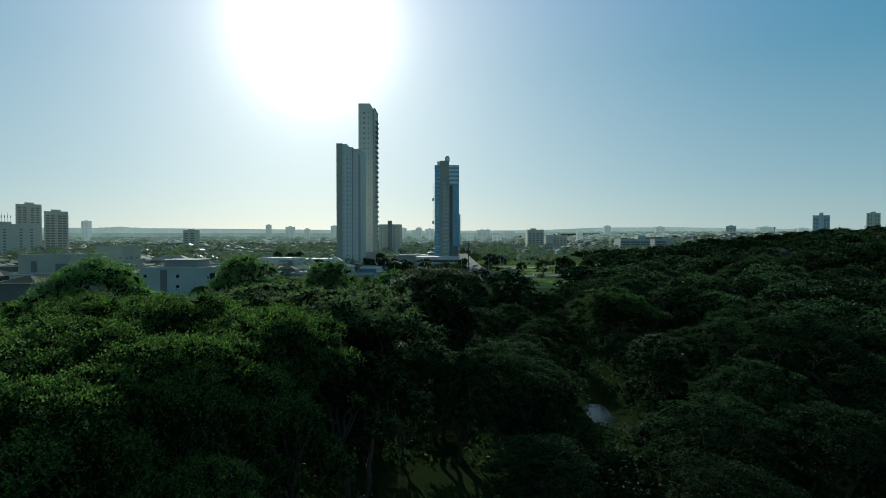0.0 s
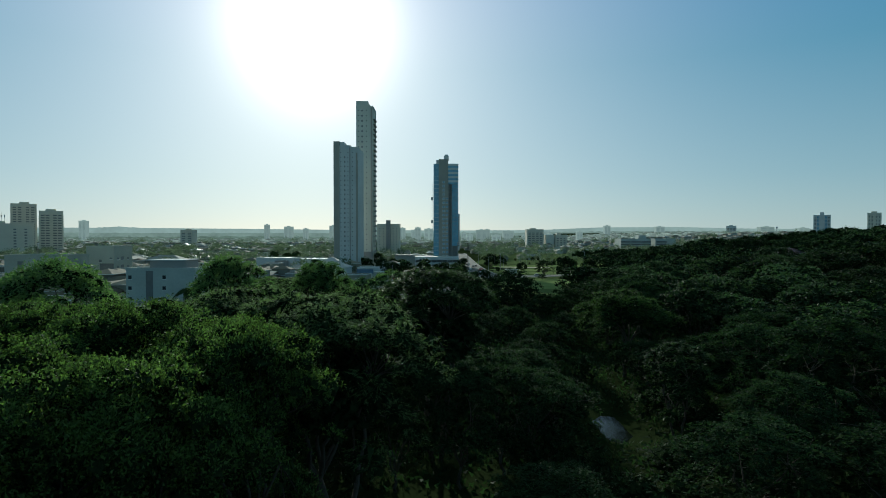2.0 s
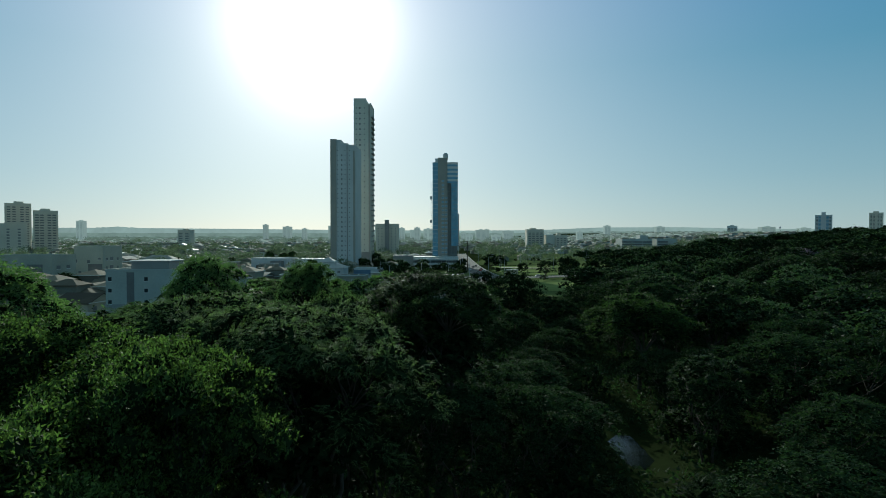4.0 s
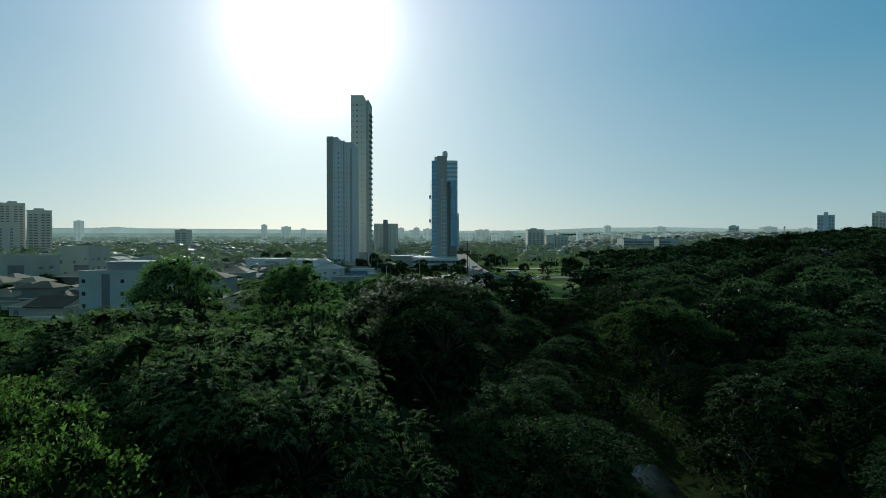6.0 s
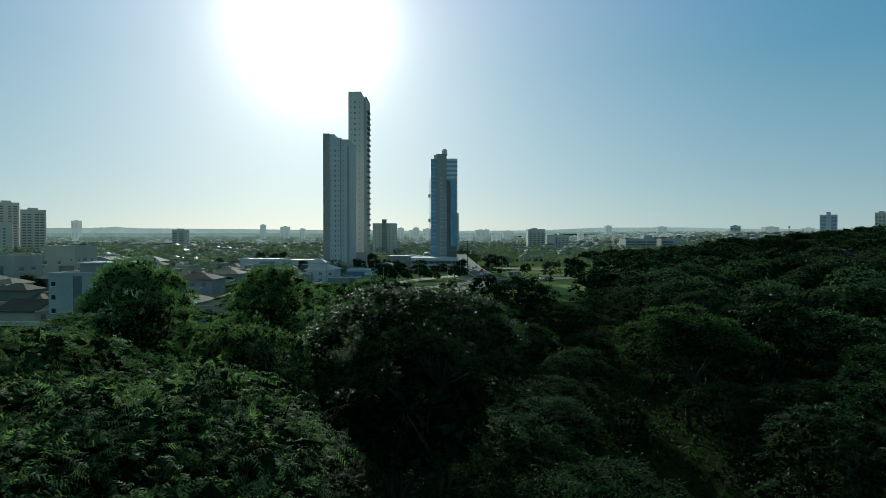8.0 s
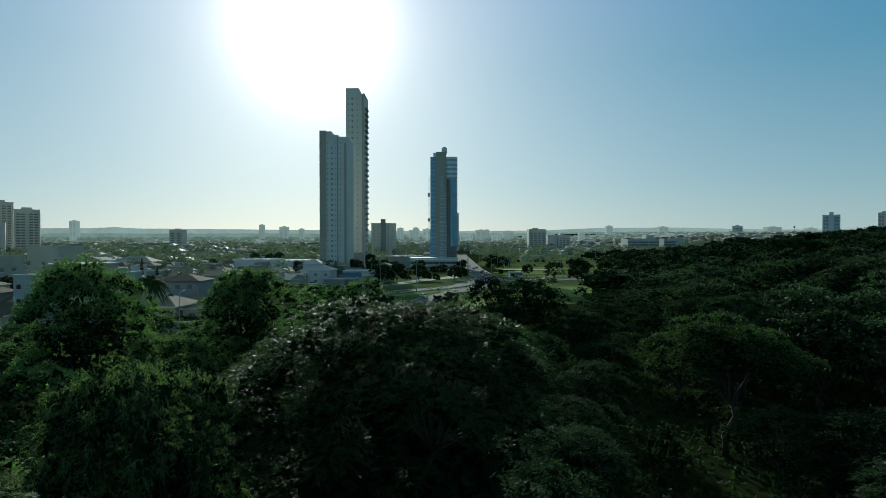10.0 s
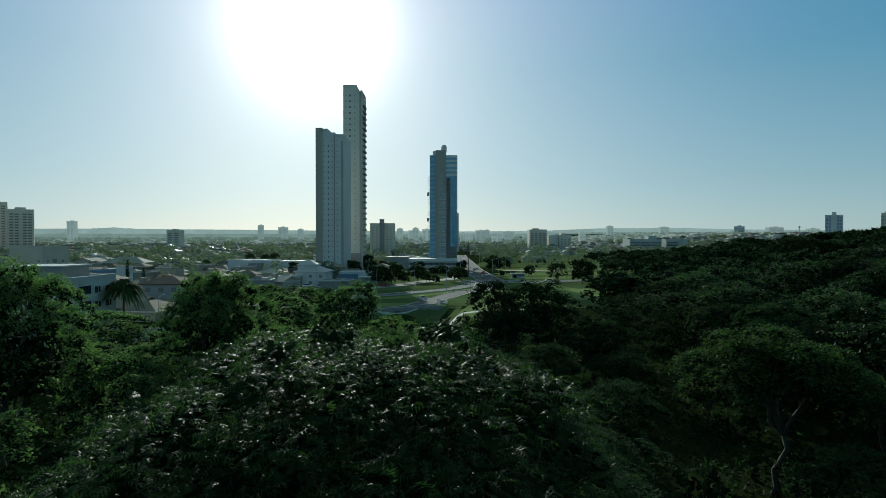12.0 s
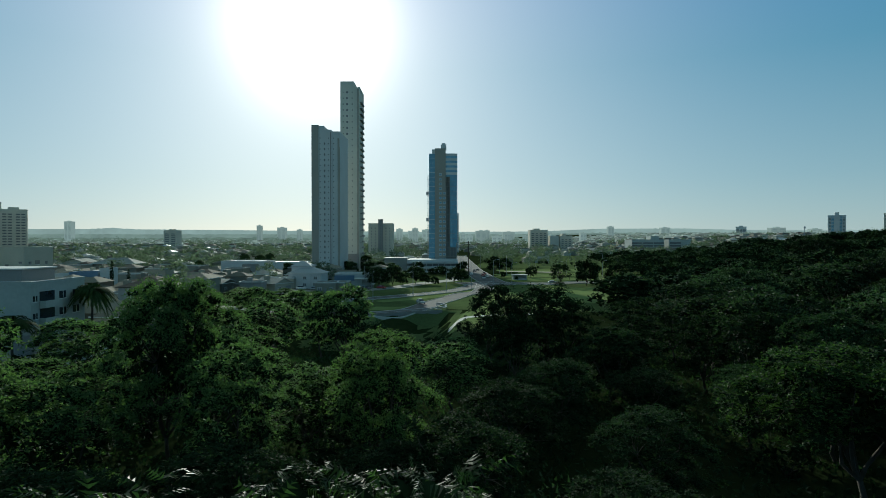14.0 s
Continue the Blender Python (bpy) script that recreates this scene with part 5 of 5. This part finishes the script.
                    heap.add(np.concatenate(src.v) @ R.T + np.array((px, py, z)), src.f)
        elif chance < 0.95 and (px > 20 or not street):
            far_trees.append((px, py))
    if street and y < 900:
        street_rows.append(y + gap / 2 + 7)
    y += gap + (7 if street else 0)
    row += 1
M["glossy_roof"] = material("bright_metal_roofing", (0.42, 0.43, 0.43), 0.55, 0.15, 0.2, 4.0, spec=0.5, island=0.6)
M["dark_roof"] = material("weathered_roof_tiles", (0.12, 0.105, 0.085), 0.9, 0.4, 0.2, 4.0, spec=0.2, island=0.6)
M["far_wall"] = material("far_house_stucco", (0.34, 0.33, 0.28), 0.9, 0.3, 0.05, 2.0, spec=0.2, island=0.8, tint=(0.52, 0.51, 0.45))
M["far_roof"] = material("far_roof_tiles", (0.21, 0.21, 0.18), 0.9, 0.4, 0.2, 4.0, spec=0.2, island=0.8, tint=(0.37, 0.375, 0.34))
tagged(new("distant_houses", far_house.mesh("distant_houses", [M["far_wall"], M["far_roof"], M["glossy_roof"], M["dark_roof"]])), "crowded low houses of the distant town", "houses", kind="stuff")
# houses past 1250 m: the haze is in their glowing colour
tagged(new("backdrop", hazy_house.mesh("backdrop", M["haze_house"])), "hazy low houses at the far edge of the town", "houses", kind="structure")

# ---- town trees ----
town_kinds = [pad_tree(111 + i, 7.5, 3.4, 1.3, M["leaf_street"], "leaf", 0.34, 26, 52, 0.36, 0.8, 2.0, 0.55, 1.0, core=0.84, heart=30, shell=(4, 7), sprig=0.12, stout=False) for i in range(3)]
extra = [(rng.uniform(-0.8 * yy, -48), yy) for yy in rng.uniform(200, 420, 46)] + [(rng.uniform(-0.8 * yy, 0.8 * yy), yy) for yy in rng.uniform(440, 2150, 650)] + [(rng.uniform(-0.75 * yy, -30), yy) for yy in rng.uniform(420, 800, 120)] + [(rng.uniform(-260, -60), yy) for yy in rng.uniform(390, 470, 40)]
for i in range(75):
    yy = rng.uniform(430, 1500)
    xx = rng.uniform(-0.8 * yy, 0.7 * yy)
    extra += [(xx + rng.normal(0, 16), yy + rng.normal(0, 9)) for k in range(int(rng.integers(5, 12)))]
joined = []
for x, y in far_trees + extra:
    if is_blocked(x, y, 2) or (x > 60 and y < 1000 and rng.random() < 0.3):
        continue
    args = (int(rng.integers(0, 3)), x, y, rng.uniform(0, 360), rng.uniform(0.85, 1.7) * (1.0 if y < 1200 or x > 300 else 1.4), rng.uniform(0.8, 1.2))
    if y < 285:
        plant_tree("tree", town_kinds[args[0]], x, y, "small green garden tree between the houses", args[3], args[4] * 0.6, args[5], "garden trees of the town")
    else:
        joined.append(args)
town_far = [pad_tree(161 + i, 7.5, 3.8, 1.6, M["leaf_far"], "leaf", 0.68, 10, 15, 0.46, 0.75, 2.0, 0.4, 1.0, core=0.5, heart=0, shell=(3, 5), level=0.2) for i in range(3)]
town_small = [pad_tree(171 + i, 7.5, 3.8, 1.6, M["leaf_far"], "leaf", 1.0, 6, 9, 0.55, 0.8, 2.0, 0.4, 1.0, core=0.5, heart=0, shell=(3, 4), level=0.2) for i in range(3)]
joined = [(k + (3 if y > 850 else 0), x, y, *rest) for k, x, y, *rest in joined]
# trees past 1250 m, with haze painted into their glowing colour
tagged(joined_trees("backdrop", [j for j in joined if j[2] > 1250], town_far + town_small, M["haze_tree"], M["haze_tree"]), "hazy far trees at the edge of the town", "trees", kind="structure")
# nearer town and park trees: haze painted in as paler leaves
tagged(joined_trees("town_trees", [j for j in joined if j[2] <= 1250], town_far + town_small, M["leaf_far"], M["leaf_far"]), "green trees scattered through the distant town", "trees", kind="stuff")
park = [(int(rng.integers(0, 3)), x, y, rng.uniform(0, 360), rng.uniform(0.5, 1.2), rng.uniform(0.7, 1.0)) for x, y in zip(rng.uniform(34, 330, 150), rng.uniform(500, 930, 150)) if not is_blocked(x, y, 2) and x < 0.45 * y]
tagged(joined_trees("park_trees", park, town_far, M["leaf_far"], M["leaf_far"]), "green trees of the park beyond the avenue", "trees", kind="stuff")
for x, y, s in ((-26, 318, 1.3), (-20, 321, 1.4), (-30, 326, 1.2), (-11, 340, 1.2), (-6, 336, 0.8), (-1.5, 331, 0.6), (8, 342, 1.1), (12, 350, 0.9), (-16, 334, 0.8), (-28, 398, 1.1), (-33, 392, 1.2), (-24, 392, 0.9), (-12, 398, 1.15), (0, 402, 0.75), (-4, 406, 0.6), (3, 396, 0.8), (-40, 390, 1.2), (-18, 380, 0.6), (-9, 384, 0.6), (-50, 396, 1.2), (13, 418, 0.9), (36, 430, 1.5), (44, 445, 1.3), (-55, 408, 1.2), (-79, 369, 1.25), (-70, 372, 1.1), (-66, 376, 1.0), (-60, 452, 1.5), (-50, 456, 1.5),
               (52, 384, 0.9), (68, 327, 1.7), (74, 340, 1.4), (83, 330, 1.5), (16, 440, 1.0), (17, 455, 0.8)):
    plant_tree("tree", town_kinds[int(abs(x)) % 3], x, y, "dense round street tree beside the avenue", x * 31, s, 1.0, "street trees beside the avenue")
for i in range(46):
    x, y = rng.uniform(36, 150), rng.uniform(350, 560)
    plant_tree("tree", town_kinds[i % 3], x, y, "young park tree on the lawn", i * 40, rng.uniform(0.25, 0.6), 1.0, "young trees of the park")


# ---- palms and cypresses ----
def palm_meshes(seed, tall, length, count):
    rng = np.random.default_rng(seed)
    wood = Builder()
    t = np.linspace(0, 1, 8)
    wood.tube(np.stack([0.3 * np.sin(2 * t), 0.1 * t, tall * t - 0.5], 1), 0.24 - 0.08 * t, 8)
    q = []
    for i in range(count):
        az, el = i * 2.399 + rng.normal(0, 0.1), rng.uniform(-0.1, 1.25)
        for s in np.linspace(0.05, 1, 32):
            d = np.array((math.cos(az) * math.cos(el), math.sin(az) * math.cos(el), math.sin(el)))
            c = np.array((0.27, 0.1, tall - 0.5)) + d * length * s + np.array((0, 0, -length * 0.75 * s * s))
            side = np.array((-math.sin(az), math.cos(az), 0))
            ahead = d + np.array((0, 0, -1.5 * s))
            ahead /= np.linalg.norm(ahead)
            w = length * 0.23 * (1 - 0.6 * abs(2 * s - 0.9))
            for sg in (-1, 1):
                tip = c + side * sg * w + ahead * 0.3 * length * 0.5 + np.array((0, 0, -0.25 * w))
                q.append([c - ahead * 0.08, c + side * sg * w * 0.5 + ahead * 0.02, tip, c + ahead * 0.10 + side * sg * w * 0.3])
    return wood.mesh("trunk", M["bark"], True), quads_mesh("crown", np.array(q), M["palm"])


palms = [palm_meshes(121, 10.0, 4.4, 34), palm_meshes(122, 8.0, 3.6, 22)]
for x, y, k, s, tall in ((-59.5, 163, 0, 1.0, 1.12), (-61.5, 147, 0, 0.9, 0.86), (-120, 420, 0, 1.0, 1.2), (-112, 424, 0, 1.0, 1.1), (-104, 418, 0, 1.0, 1.2), (-140, 400, 1, 1.0, 1.1), (62, 372, 1, 0.6, 0.5), (70, 368, 1, 0.6, 0.5)):
    plant_tree("palm_tree", palms[k], x, y, "tall palm tree with arching feather fronds", x * 13, s, tall, "palm trees", "palm")
cyp = tree_meshes(131, 9.0, 0.6, 0.4, M["leaf_dark"], "shoot", 1500, 0.35, 1.0, 60, 1, 0.9)
for x, y, tall in ((-112.3, 262, 1.45), (-106.5, 262, 1.1)):
    plant_tree("cypress", cyp, x, y, "slim dark columnar cypress beside the houses", 0, 1, tall, "pair of cypresses", "cypress")


# ---- roads ----
def ribbon(points, width, lift, steps=10):
    """A strip along a smooth curve on the ground."""
    p = np.array(points, float)
    ext = np.vstack([2 * p[0] - p[1], p, 2 * p[-1] - p[-2]])
    out = []
    for i in range(1, len(ext) - 2):
        for t in np.linspace(0, 1, steps, endpoint=False):
            a, b, c, d = ext[i - 1:i + 3]
            out.append(0.5 * (2 * b + (c - a) * t + (2 * a - 5 * b + 4 * c - d) * t * t + (3 * b - a - 3 * c + d) * t ** 3))
    out.append(p[-1])
    c = np.array(out)
    d = np.gradient(c, axis=0)
    d /= np.linalg.norm(d, axis=1)[:, None]
    side = np.stack([-d[:, 1], d[:, 0]], 1)
    n = max(2, int(width / 3) + 1)
    return [np.column_stack([c + side * s * width, height((c + side * s * width)[:, 0], (c + side * s * width)[:, 1]) + lift]) for s in np.linspace(-0.5, 0.5, n)]


def road(name, points, width, mat, label, lift=0.10, kerb=True, category="road"):
    rows = ribbon(points, width, lift)
    a, b = rows[0], rows[-1]
    n, m = len(a), len(rows)
    low = [r - np.array((0, 0, 0.5)) for r in (a, b)]
    f = [(k * n + i + 1, k * n + i, (k + 1) * n + i, (k + 1) * n + i + 1) for k in range(m - 1) for i in range(n - 1)]
    f += [(i, i + 1, m * n + i + 1, m * n + i) for i in range(n - 1)] + [((m - 1) * n + i + 1, (m - 1) * n + i, (m + 1) * n + i, (m + 1) * n + i + 1) for i in range(n - 1)]
    ob = tagged(new(name, Builder().add(np.concatenate(rows + low), f).mesh(name, mat)), label, category, kind="structure")
    if kerb:
        for w in (width + 0.3, -width - 0.3):
            wide = ribbon(points, abs(w), lift)
            e = wide[0] if w > 0 else wide[-1]
            k = Builder()
            k.v, k.count = [np.concatenate([e + np.array((0, 0, 0.15)), (a if w > 0 else b) + np.array((0, 0, 0.15)), (a if w > 0 else b) - np.array((0, 0, 0.1)), e - np.array((0, 0, 0.8))])], 4 * n
            for i in range(n - 1):
                k.f += [(i, i + 1, n + i + 1, n + i), (n + i, n + i + 1, 2 * n + i + 1, 2 * n + i), (i + 1, i, 3 * n + i, 3 * n + i + 1)]
            k.slots = [0] * len(k.f)
            tagged(new("kerb", k.mesh("kerb", M["kerb"])), "pale concrete kerb along the road", "kerb", kind="structure")
    return ob


road("road", [(24, 352), (18.6, 300), (10.6, 288), (4, 270), (-1.3, 256), (-7, 238), (-14.5, 231), (-24, 230), (-34, 238)], 8.0, M["asphalt"], "grey asphalt slip road curving round a grass island")
road("road", [(24, 356), (13, 317), (4.9, 300), (-8.8, 285), (-21, 274), (-36, 264), (-60, 262)], 7.0, M["asphalt"], "grey asphalt road beside a grass wedge", 0.12)
road("road", [(22, 700), (22, 580), (22.5, 497), (24.5, 405), (27, 352), (30, 330)], 13.0, M["asphalt"], "wide asphalt avenue running away through the town", 0.14)
road("road", [(10, 340), (28, 344), (52, 339), (67, 346), (90, 352)], 11.0, M["asphalt"], "asphalt cross street at the avenue", 0.16)
road("path", [(-10, 200), (-0.2, 206), (5, 215), (10, 223), (16.4, 226), (30, 230)], 2.2, M["kerb"], "pale concrete footpath winding over the grass", 0.06, False, "path")
road("pavement", [(-60, 296), (-38, 302), (-20, 318), (-6, 345), (6, 362), (14, 390)], 9.0, M["concrete"], "pale paved forecourt with street trees", 0.09, False, "pavement")
road("grass_bank", [(-22, 196), (-8, 240), (0, 280), (2, 330), (8, 400)], 72.0, M["grass"], "rough green grass bank below the roads", 0.03, False, "grass")
road("grass_bank", [(82, 470), (100, 560), (130, 700), (170, 860)], 120.0, M["grass"], "rough green grass between the trees of the park", 0.025, False, "grass")
road("grass_bank", [(30, 240), (52, 300), (70, 380), (90, 470)], 60.0, M["grass"], "rough green grass of the park", 0.02, False, "grass")
road("clearing", [(-6, 51), (4, 54)], 7.0, M["soil"], "small grassy clearing between the tree trunks", 0.04, False, "grass")
for pts, w in (([(16, 300), (4, 284), (-8, 272), (-20, 262)], 6.0), ([(-6, 245), (-12.5, 242), (-20, 243)], 9.0), ([(9, 204), (15, 226), (22, 256), (32, 296)], 15.0), ([(50, 258), (56, 285), (56, 318)], 24.0), ([(38, 365), (60, 372), (100, 378)], 18.0), ([(36, 400), (80, 410), (140, 420)], 30.0), ([(40, 450), (80, 455), (130, 460)], 26.0)):
    road("lawn", pts, w, M["lawn"], "mown bright green lawn beside the road", 0.04 + 0.001 * w, False, "lawn")
road("court", [(44, 446), (62, 440), (80, 436)], 8.0, M["sand"], "pale sandy court in the park", 0.1, False, "court")
hedge = pad_tree(141, 3.2, 2.6, 0.3, M["leaf_dark"], "leaf", 0.3, 16, 70, 0.34, 0.5, 2.2, 0.5, 1.4, core=0.6, heart=20, shell=(3, 6))
for i, (x, y, s, tall) in enumerate([(-27, 209, 1.5, 1.5), (-22, 201, 1.6, 1.5), (-16, 205, 1.3, 1.3), (-13, 196, 1.5, 1.4), (-7, 199, 1.0, 1.0), (-8, 190, 1.4, 1.3), (-3, 188, 1.0, 1.2), (-19, 214, 1.1, 1.0), (-30, 217, 1.3, 1.3), (-11, 214, 0.9, 0.8), (14, 205, 0.8, 1.0), (12.5, 212, 0.6, 0.8), (17, 216, 0.8, 1.2), (15, 198, 1.0, 1.2), (-34, 224, 1.3, 1.4), (7, 190, 1.0, 1.2), (12, 184, 1.3, 1.4), (1, 180, 1.2, 1.3)]):
    plant_tree("shrub", hedge, x, y, "dark leafy shrub on the bank below the road", i * 50, s, tall, "shrubs below the road", "shrub")


def guard_rail(points):
    t = thing("guard_rail", *points[0], float(height(*points[0])), "low steel guard rail round the bend of the slip road", "guard rail")
    at = np.array([(x, y, float(height(x, y)) + 0.1) for x, y in points]) - np.array((*points[0], float(height(*points[0]))))
    for p in at:
        part("post", Builder().tube([p, p + np.array((0, 0, 0.95))], [0.09, 0.09], 6), M["steel"], t)
    part("rail", Builder().tube(at + np.array((0, 0, 0.85)), [0.16] * len(at), 6), M["steel"], t)
    part("rail", Builder().tube(at + np.array((0, 0, 0.45)), [0.12] * len(at), 6), M["steel"], t)


guard_rail([(-17, 227.2), (-12, 230), (-7, 232.6), (-3, 235), (0.5, 237.4), (2.8, 240.2), (3.4, 243.6), (2.4, 247), (0.2, 249.6)])
parapet = Builder().add([(x, 235.4 + 0.55 * x + dy, z) for x in (-29, 2) for dy in (0, 0.4) for z in (-2.0, 2.72)], [(0, 4, 5, 1), (2, 3, 7, 6), (1, 5, 7, 3), (0, 2, 6, 4), (0, 1, 3, 2), (4, 6, 7, 5)])
tagged(new("retaining_wall", parapet.mesh("retaining_wall", M["dark_wall"])), "dark concrete retaining wall below the slip road", "wall", kind="structure")


for y in street_rows:
    right = -50 + 20 * float(step(205, 300, y)) if y < 430 else -20
    road("street", [(-0.78 * y - 20, y), (0.5 * (right - 0.78 * y), y + 1), (right, y)], 7.5, M["street"], "worn grey residential street between the houses", 0.08, False)


def street_lamp(x, y, tall, turn):
    t = thing("street_lamp", x, y, float(height(x, y)), "tall grey steel street lamp beside the road", "street lamp", "street lamps", turn=turn)
    part("pole", Builder().tube([(0, 0, 0), (0, 0, tall)], [0.14, 0.07], 8), M["steel"], t)
    part("arm", Builder().tube([(0, 0, tall - 0.1), (0.8, 0, tall + 0.3), (2.0, 0, tall + 0.4)], [0.06, 0.05, 0.04], 6), M["steel"], t)
    part("lamp_head", Builder().box(1.7, -0.15, tall + 0.32, 2.5, 0.15, tall + 0.46), M["white"], t)


for x, y, h, a in ((-8.9, 278, 11, 0), (14.5, 308, 12, 180), (25.2, 321, 12, 0), (3.7, 296, 12, 180), (35.5, 338, 10, 0), (38.5, 427, 10, 180), (15, 420, 11, 0), (30, 480, 11, 180), (15, 520, 11, 0), (-30, 300, 10, 90), (-52, 300, 10, 90), (60, 350, 10, 0), (75, 400, 9, 0), (95, 395, 9, 0), (-22, 262, 10, 90), (-60, 178, 7, 90), (40, 400, 12, 0), (52, 392, 12, 180), (62, 432, 13, 0), (90, 440, 13, 0), (104, 428, 12, 180), (12, 372, 12, 0), (46, 470, 12, 0)):
    street_lamp(x, y, h, a)


def car(x, y, turn, lift=0.2, seed=0):
    t = thing("car", x, y, float(height(x, y)) + lift, ("silver", "white", "dark grey", "red", "white")[seed % 5] + " car standing on the asphalt", "car", "cars on the roads", turn=turn)
    prof = [(-2.1, 0.35), (-2.1, 0.85), (-1.2, 0.98), (1.9, 1.0), (2.1, 0.8), (2.1, 0.35)]
    n = len(prof)
    v = [(-0.86, y_, z) for y_, z in prof] + [(0.86, y_, z) for y_, z in prof]
    f = [tuple(range(n)), tuple(range(2 * n - 1, n - 1, -1))] + [(i, n + i, n + (i + 1) % n, (i + 1) % n) for i in range(n)]
    part("body", Builder().add(v, f), PAINTS[seed % 5], t)
    cab = [(-0.82, -1.1, 0.97), (0.82, -1.1, 0.97), (0.82, 1.7, 0.98), (-0.82, 1.7, 0.98), (-0.66, -0.4, 1.46), (0.66, -0.4, 1.46), (0.66, 1.2, 1.46), (-0.66, 1.2, 1.46)]
    part("cabin", Builder().add(cab, [(0, 1, 5, 4), (1, 2, 6, 5), (2, 3, 7, 6), (3, 0, 4, 7)]), M["glass"], t, "dark tinted windows")
    part("roof", Builder().box(-0.66, -0.4, 1.46, 0.66, 1.2, 1.5), PAINTS[seed % 5], t)
    for wx in (-0.8, 0.8):
        for wy in (-1.35, 1.3):
            o = part("wheel", Builder().tube([(wx - 0.1, wy, 0.32), (wx + 0.1, wy, 0.32)], [0.32, 0.32], 12), M["tyre"], t)
            part("rim", Builder().tube([(wx - 0.115, wy, 0.32), (wx + 0.115, wy, 0.32)], [0.19, 0.19], 10), M["steel"], o)
    for lx in (-0.6, 0.6):
        part("headlight", Builder().box(lx - 0.2, -2.13, 0.62, lx + 0.2, -2.05, 0.78), M["frame"], t)


PAINTS = [material("car_" + n, c, 0.3, 0.05, 0.2, 2.0) for n, c in (("silver", (0.5, 0.51, 0.52)), ("white", (0.75, 0.75, 0.75)), ("grey", (0.08, 0.08, 0.09)), ("red", (0.3, 0.03, 0.03)), ("cream", (0.7, 0.69, 0.66)))]
for i, (x, y, a) in enumerate([(-5.2, 254, 24), (19.6, 405, 0), (23.3, 438, 0), (25.7, 395, 180), (27.6, 385, 180), (55, 338, 90), (21, 470, 0), (26, 450, 180), (27.5, 410, 180), (-44, 298, 90), (-50, 299, 90), (-56, 300, 90), (-30, 306, 70), (-24, 310, 60), (20, 520, 0), (24.5, 372, 180)]):
    car(x, y, a, 0.28, i)


def kiosk():
    z = float(height(43.2, 366))
    t = thing("kiosk", 43.2, 366, z, "small white flat-roofed kiosk with an open front", "kiosk")
    part("wall", Builder().box(-3.6, 2.4, 0, 3.6, 2.6, 2.6).box(-3.6, 0, 0, -3.4, 2.4, 2.6).box(3.4, 0, 0, 3.6, 2.4, 2.6), M["white"], t)
    part("roof", Builder().box(-4.2, -0.8, 2.6, 4.2, 3.0, 2.85), M["white"], t)
    part("counter", Builder().box(-3.4, 0.1, 0, 3.4, 0.4, 1.0), M["white"], t)


kiosk()

# ---- distance ----
def ridge(name, y, xs, base, tops, mat, label):
    n = len(xs)
    v = [(x, y, base) for x in xs] + [(x, y + 60, z) for x, z in zip(xs, tops)] + [(x, y + 400, z - 10) for x, z in zip(xs, tops)]
    f = [(i, i + 1, n + i + 1, n + i) for i in range(n - 1)] + [(n + i, n + i + 1, 2 * n + i + 1, 2 * n + i) for i in range(n - 1)]
    return tagged(new(name, Builder().add(v, f).mesh(name, mat, True)), label, "hills", kind="structure")


xs = [-4400 + 10 * i for i in range(881)]
crest = np.interp(xs, [-4400, -2700, -2420, -2280, -2120, -1400, -720, 0, 650, 880, 1100, 1700, 2000, 2410, 4400], [104, 106, 106, 113, 104, 98, 91, 86, 89, 98, 108, 110, 102, 97, 100])
# the ridges wear the pale glowing colours that paint the haze
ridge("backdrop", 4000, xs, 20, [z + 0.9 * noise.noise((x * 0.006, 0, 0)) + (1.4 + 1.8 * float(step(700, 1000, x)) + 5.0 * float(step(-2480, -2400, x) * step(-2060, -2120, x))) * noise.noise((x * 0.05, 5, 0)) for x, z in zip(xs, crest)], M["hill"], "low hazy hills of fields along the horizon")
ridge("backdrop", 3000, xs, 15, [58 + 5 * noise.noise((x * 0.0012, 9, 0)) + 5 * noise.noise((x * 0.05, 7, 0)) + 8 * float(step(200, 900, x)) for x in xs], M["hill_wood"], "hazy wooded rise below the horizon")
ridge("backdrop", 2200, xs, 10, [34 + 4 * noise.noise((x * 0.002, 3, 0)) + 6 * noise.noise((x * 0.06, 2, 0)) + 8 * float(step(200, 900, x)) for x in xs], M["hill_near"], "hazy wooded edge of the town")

pole = thing("utility_pole", 17.5, 396, float(height(17.5, 396)), "tall dark utility pole with crossarms beside the avenue", "pole")
part("pole", Builder().tube([(0, 0, -0.5), (0, 0, 20.4)], [0.3, 0.2], 8), M["bark"], pole)
for zz in (18.6, 19.6):
    part("crossarm", Builder().box(-1.2, -0.1, zz, 1.2, 0.1, zz + 0.18), M["bark"], pole)
mast = thing("mast", 380, 662, float(height(380, 662)), "thin grey mast with a round head above the woods", "mast")
part("pole", Builder().tube([(0, 0, -2), (0, 0, 37.0 - float(height(380, 662)))], [0.35, 0.25], 8), M["steel"], mast)
part("head", Builder().tube([(0, 0, 36.6 - float(height(380, 662))), (0, 0, 38.6 - float(height(380, 662)))], [1.2, 0.9], 10), M["steel"], mast)
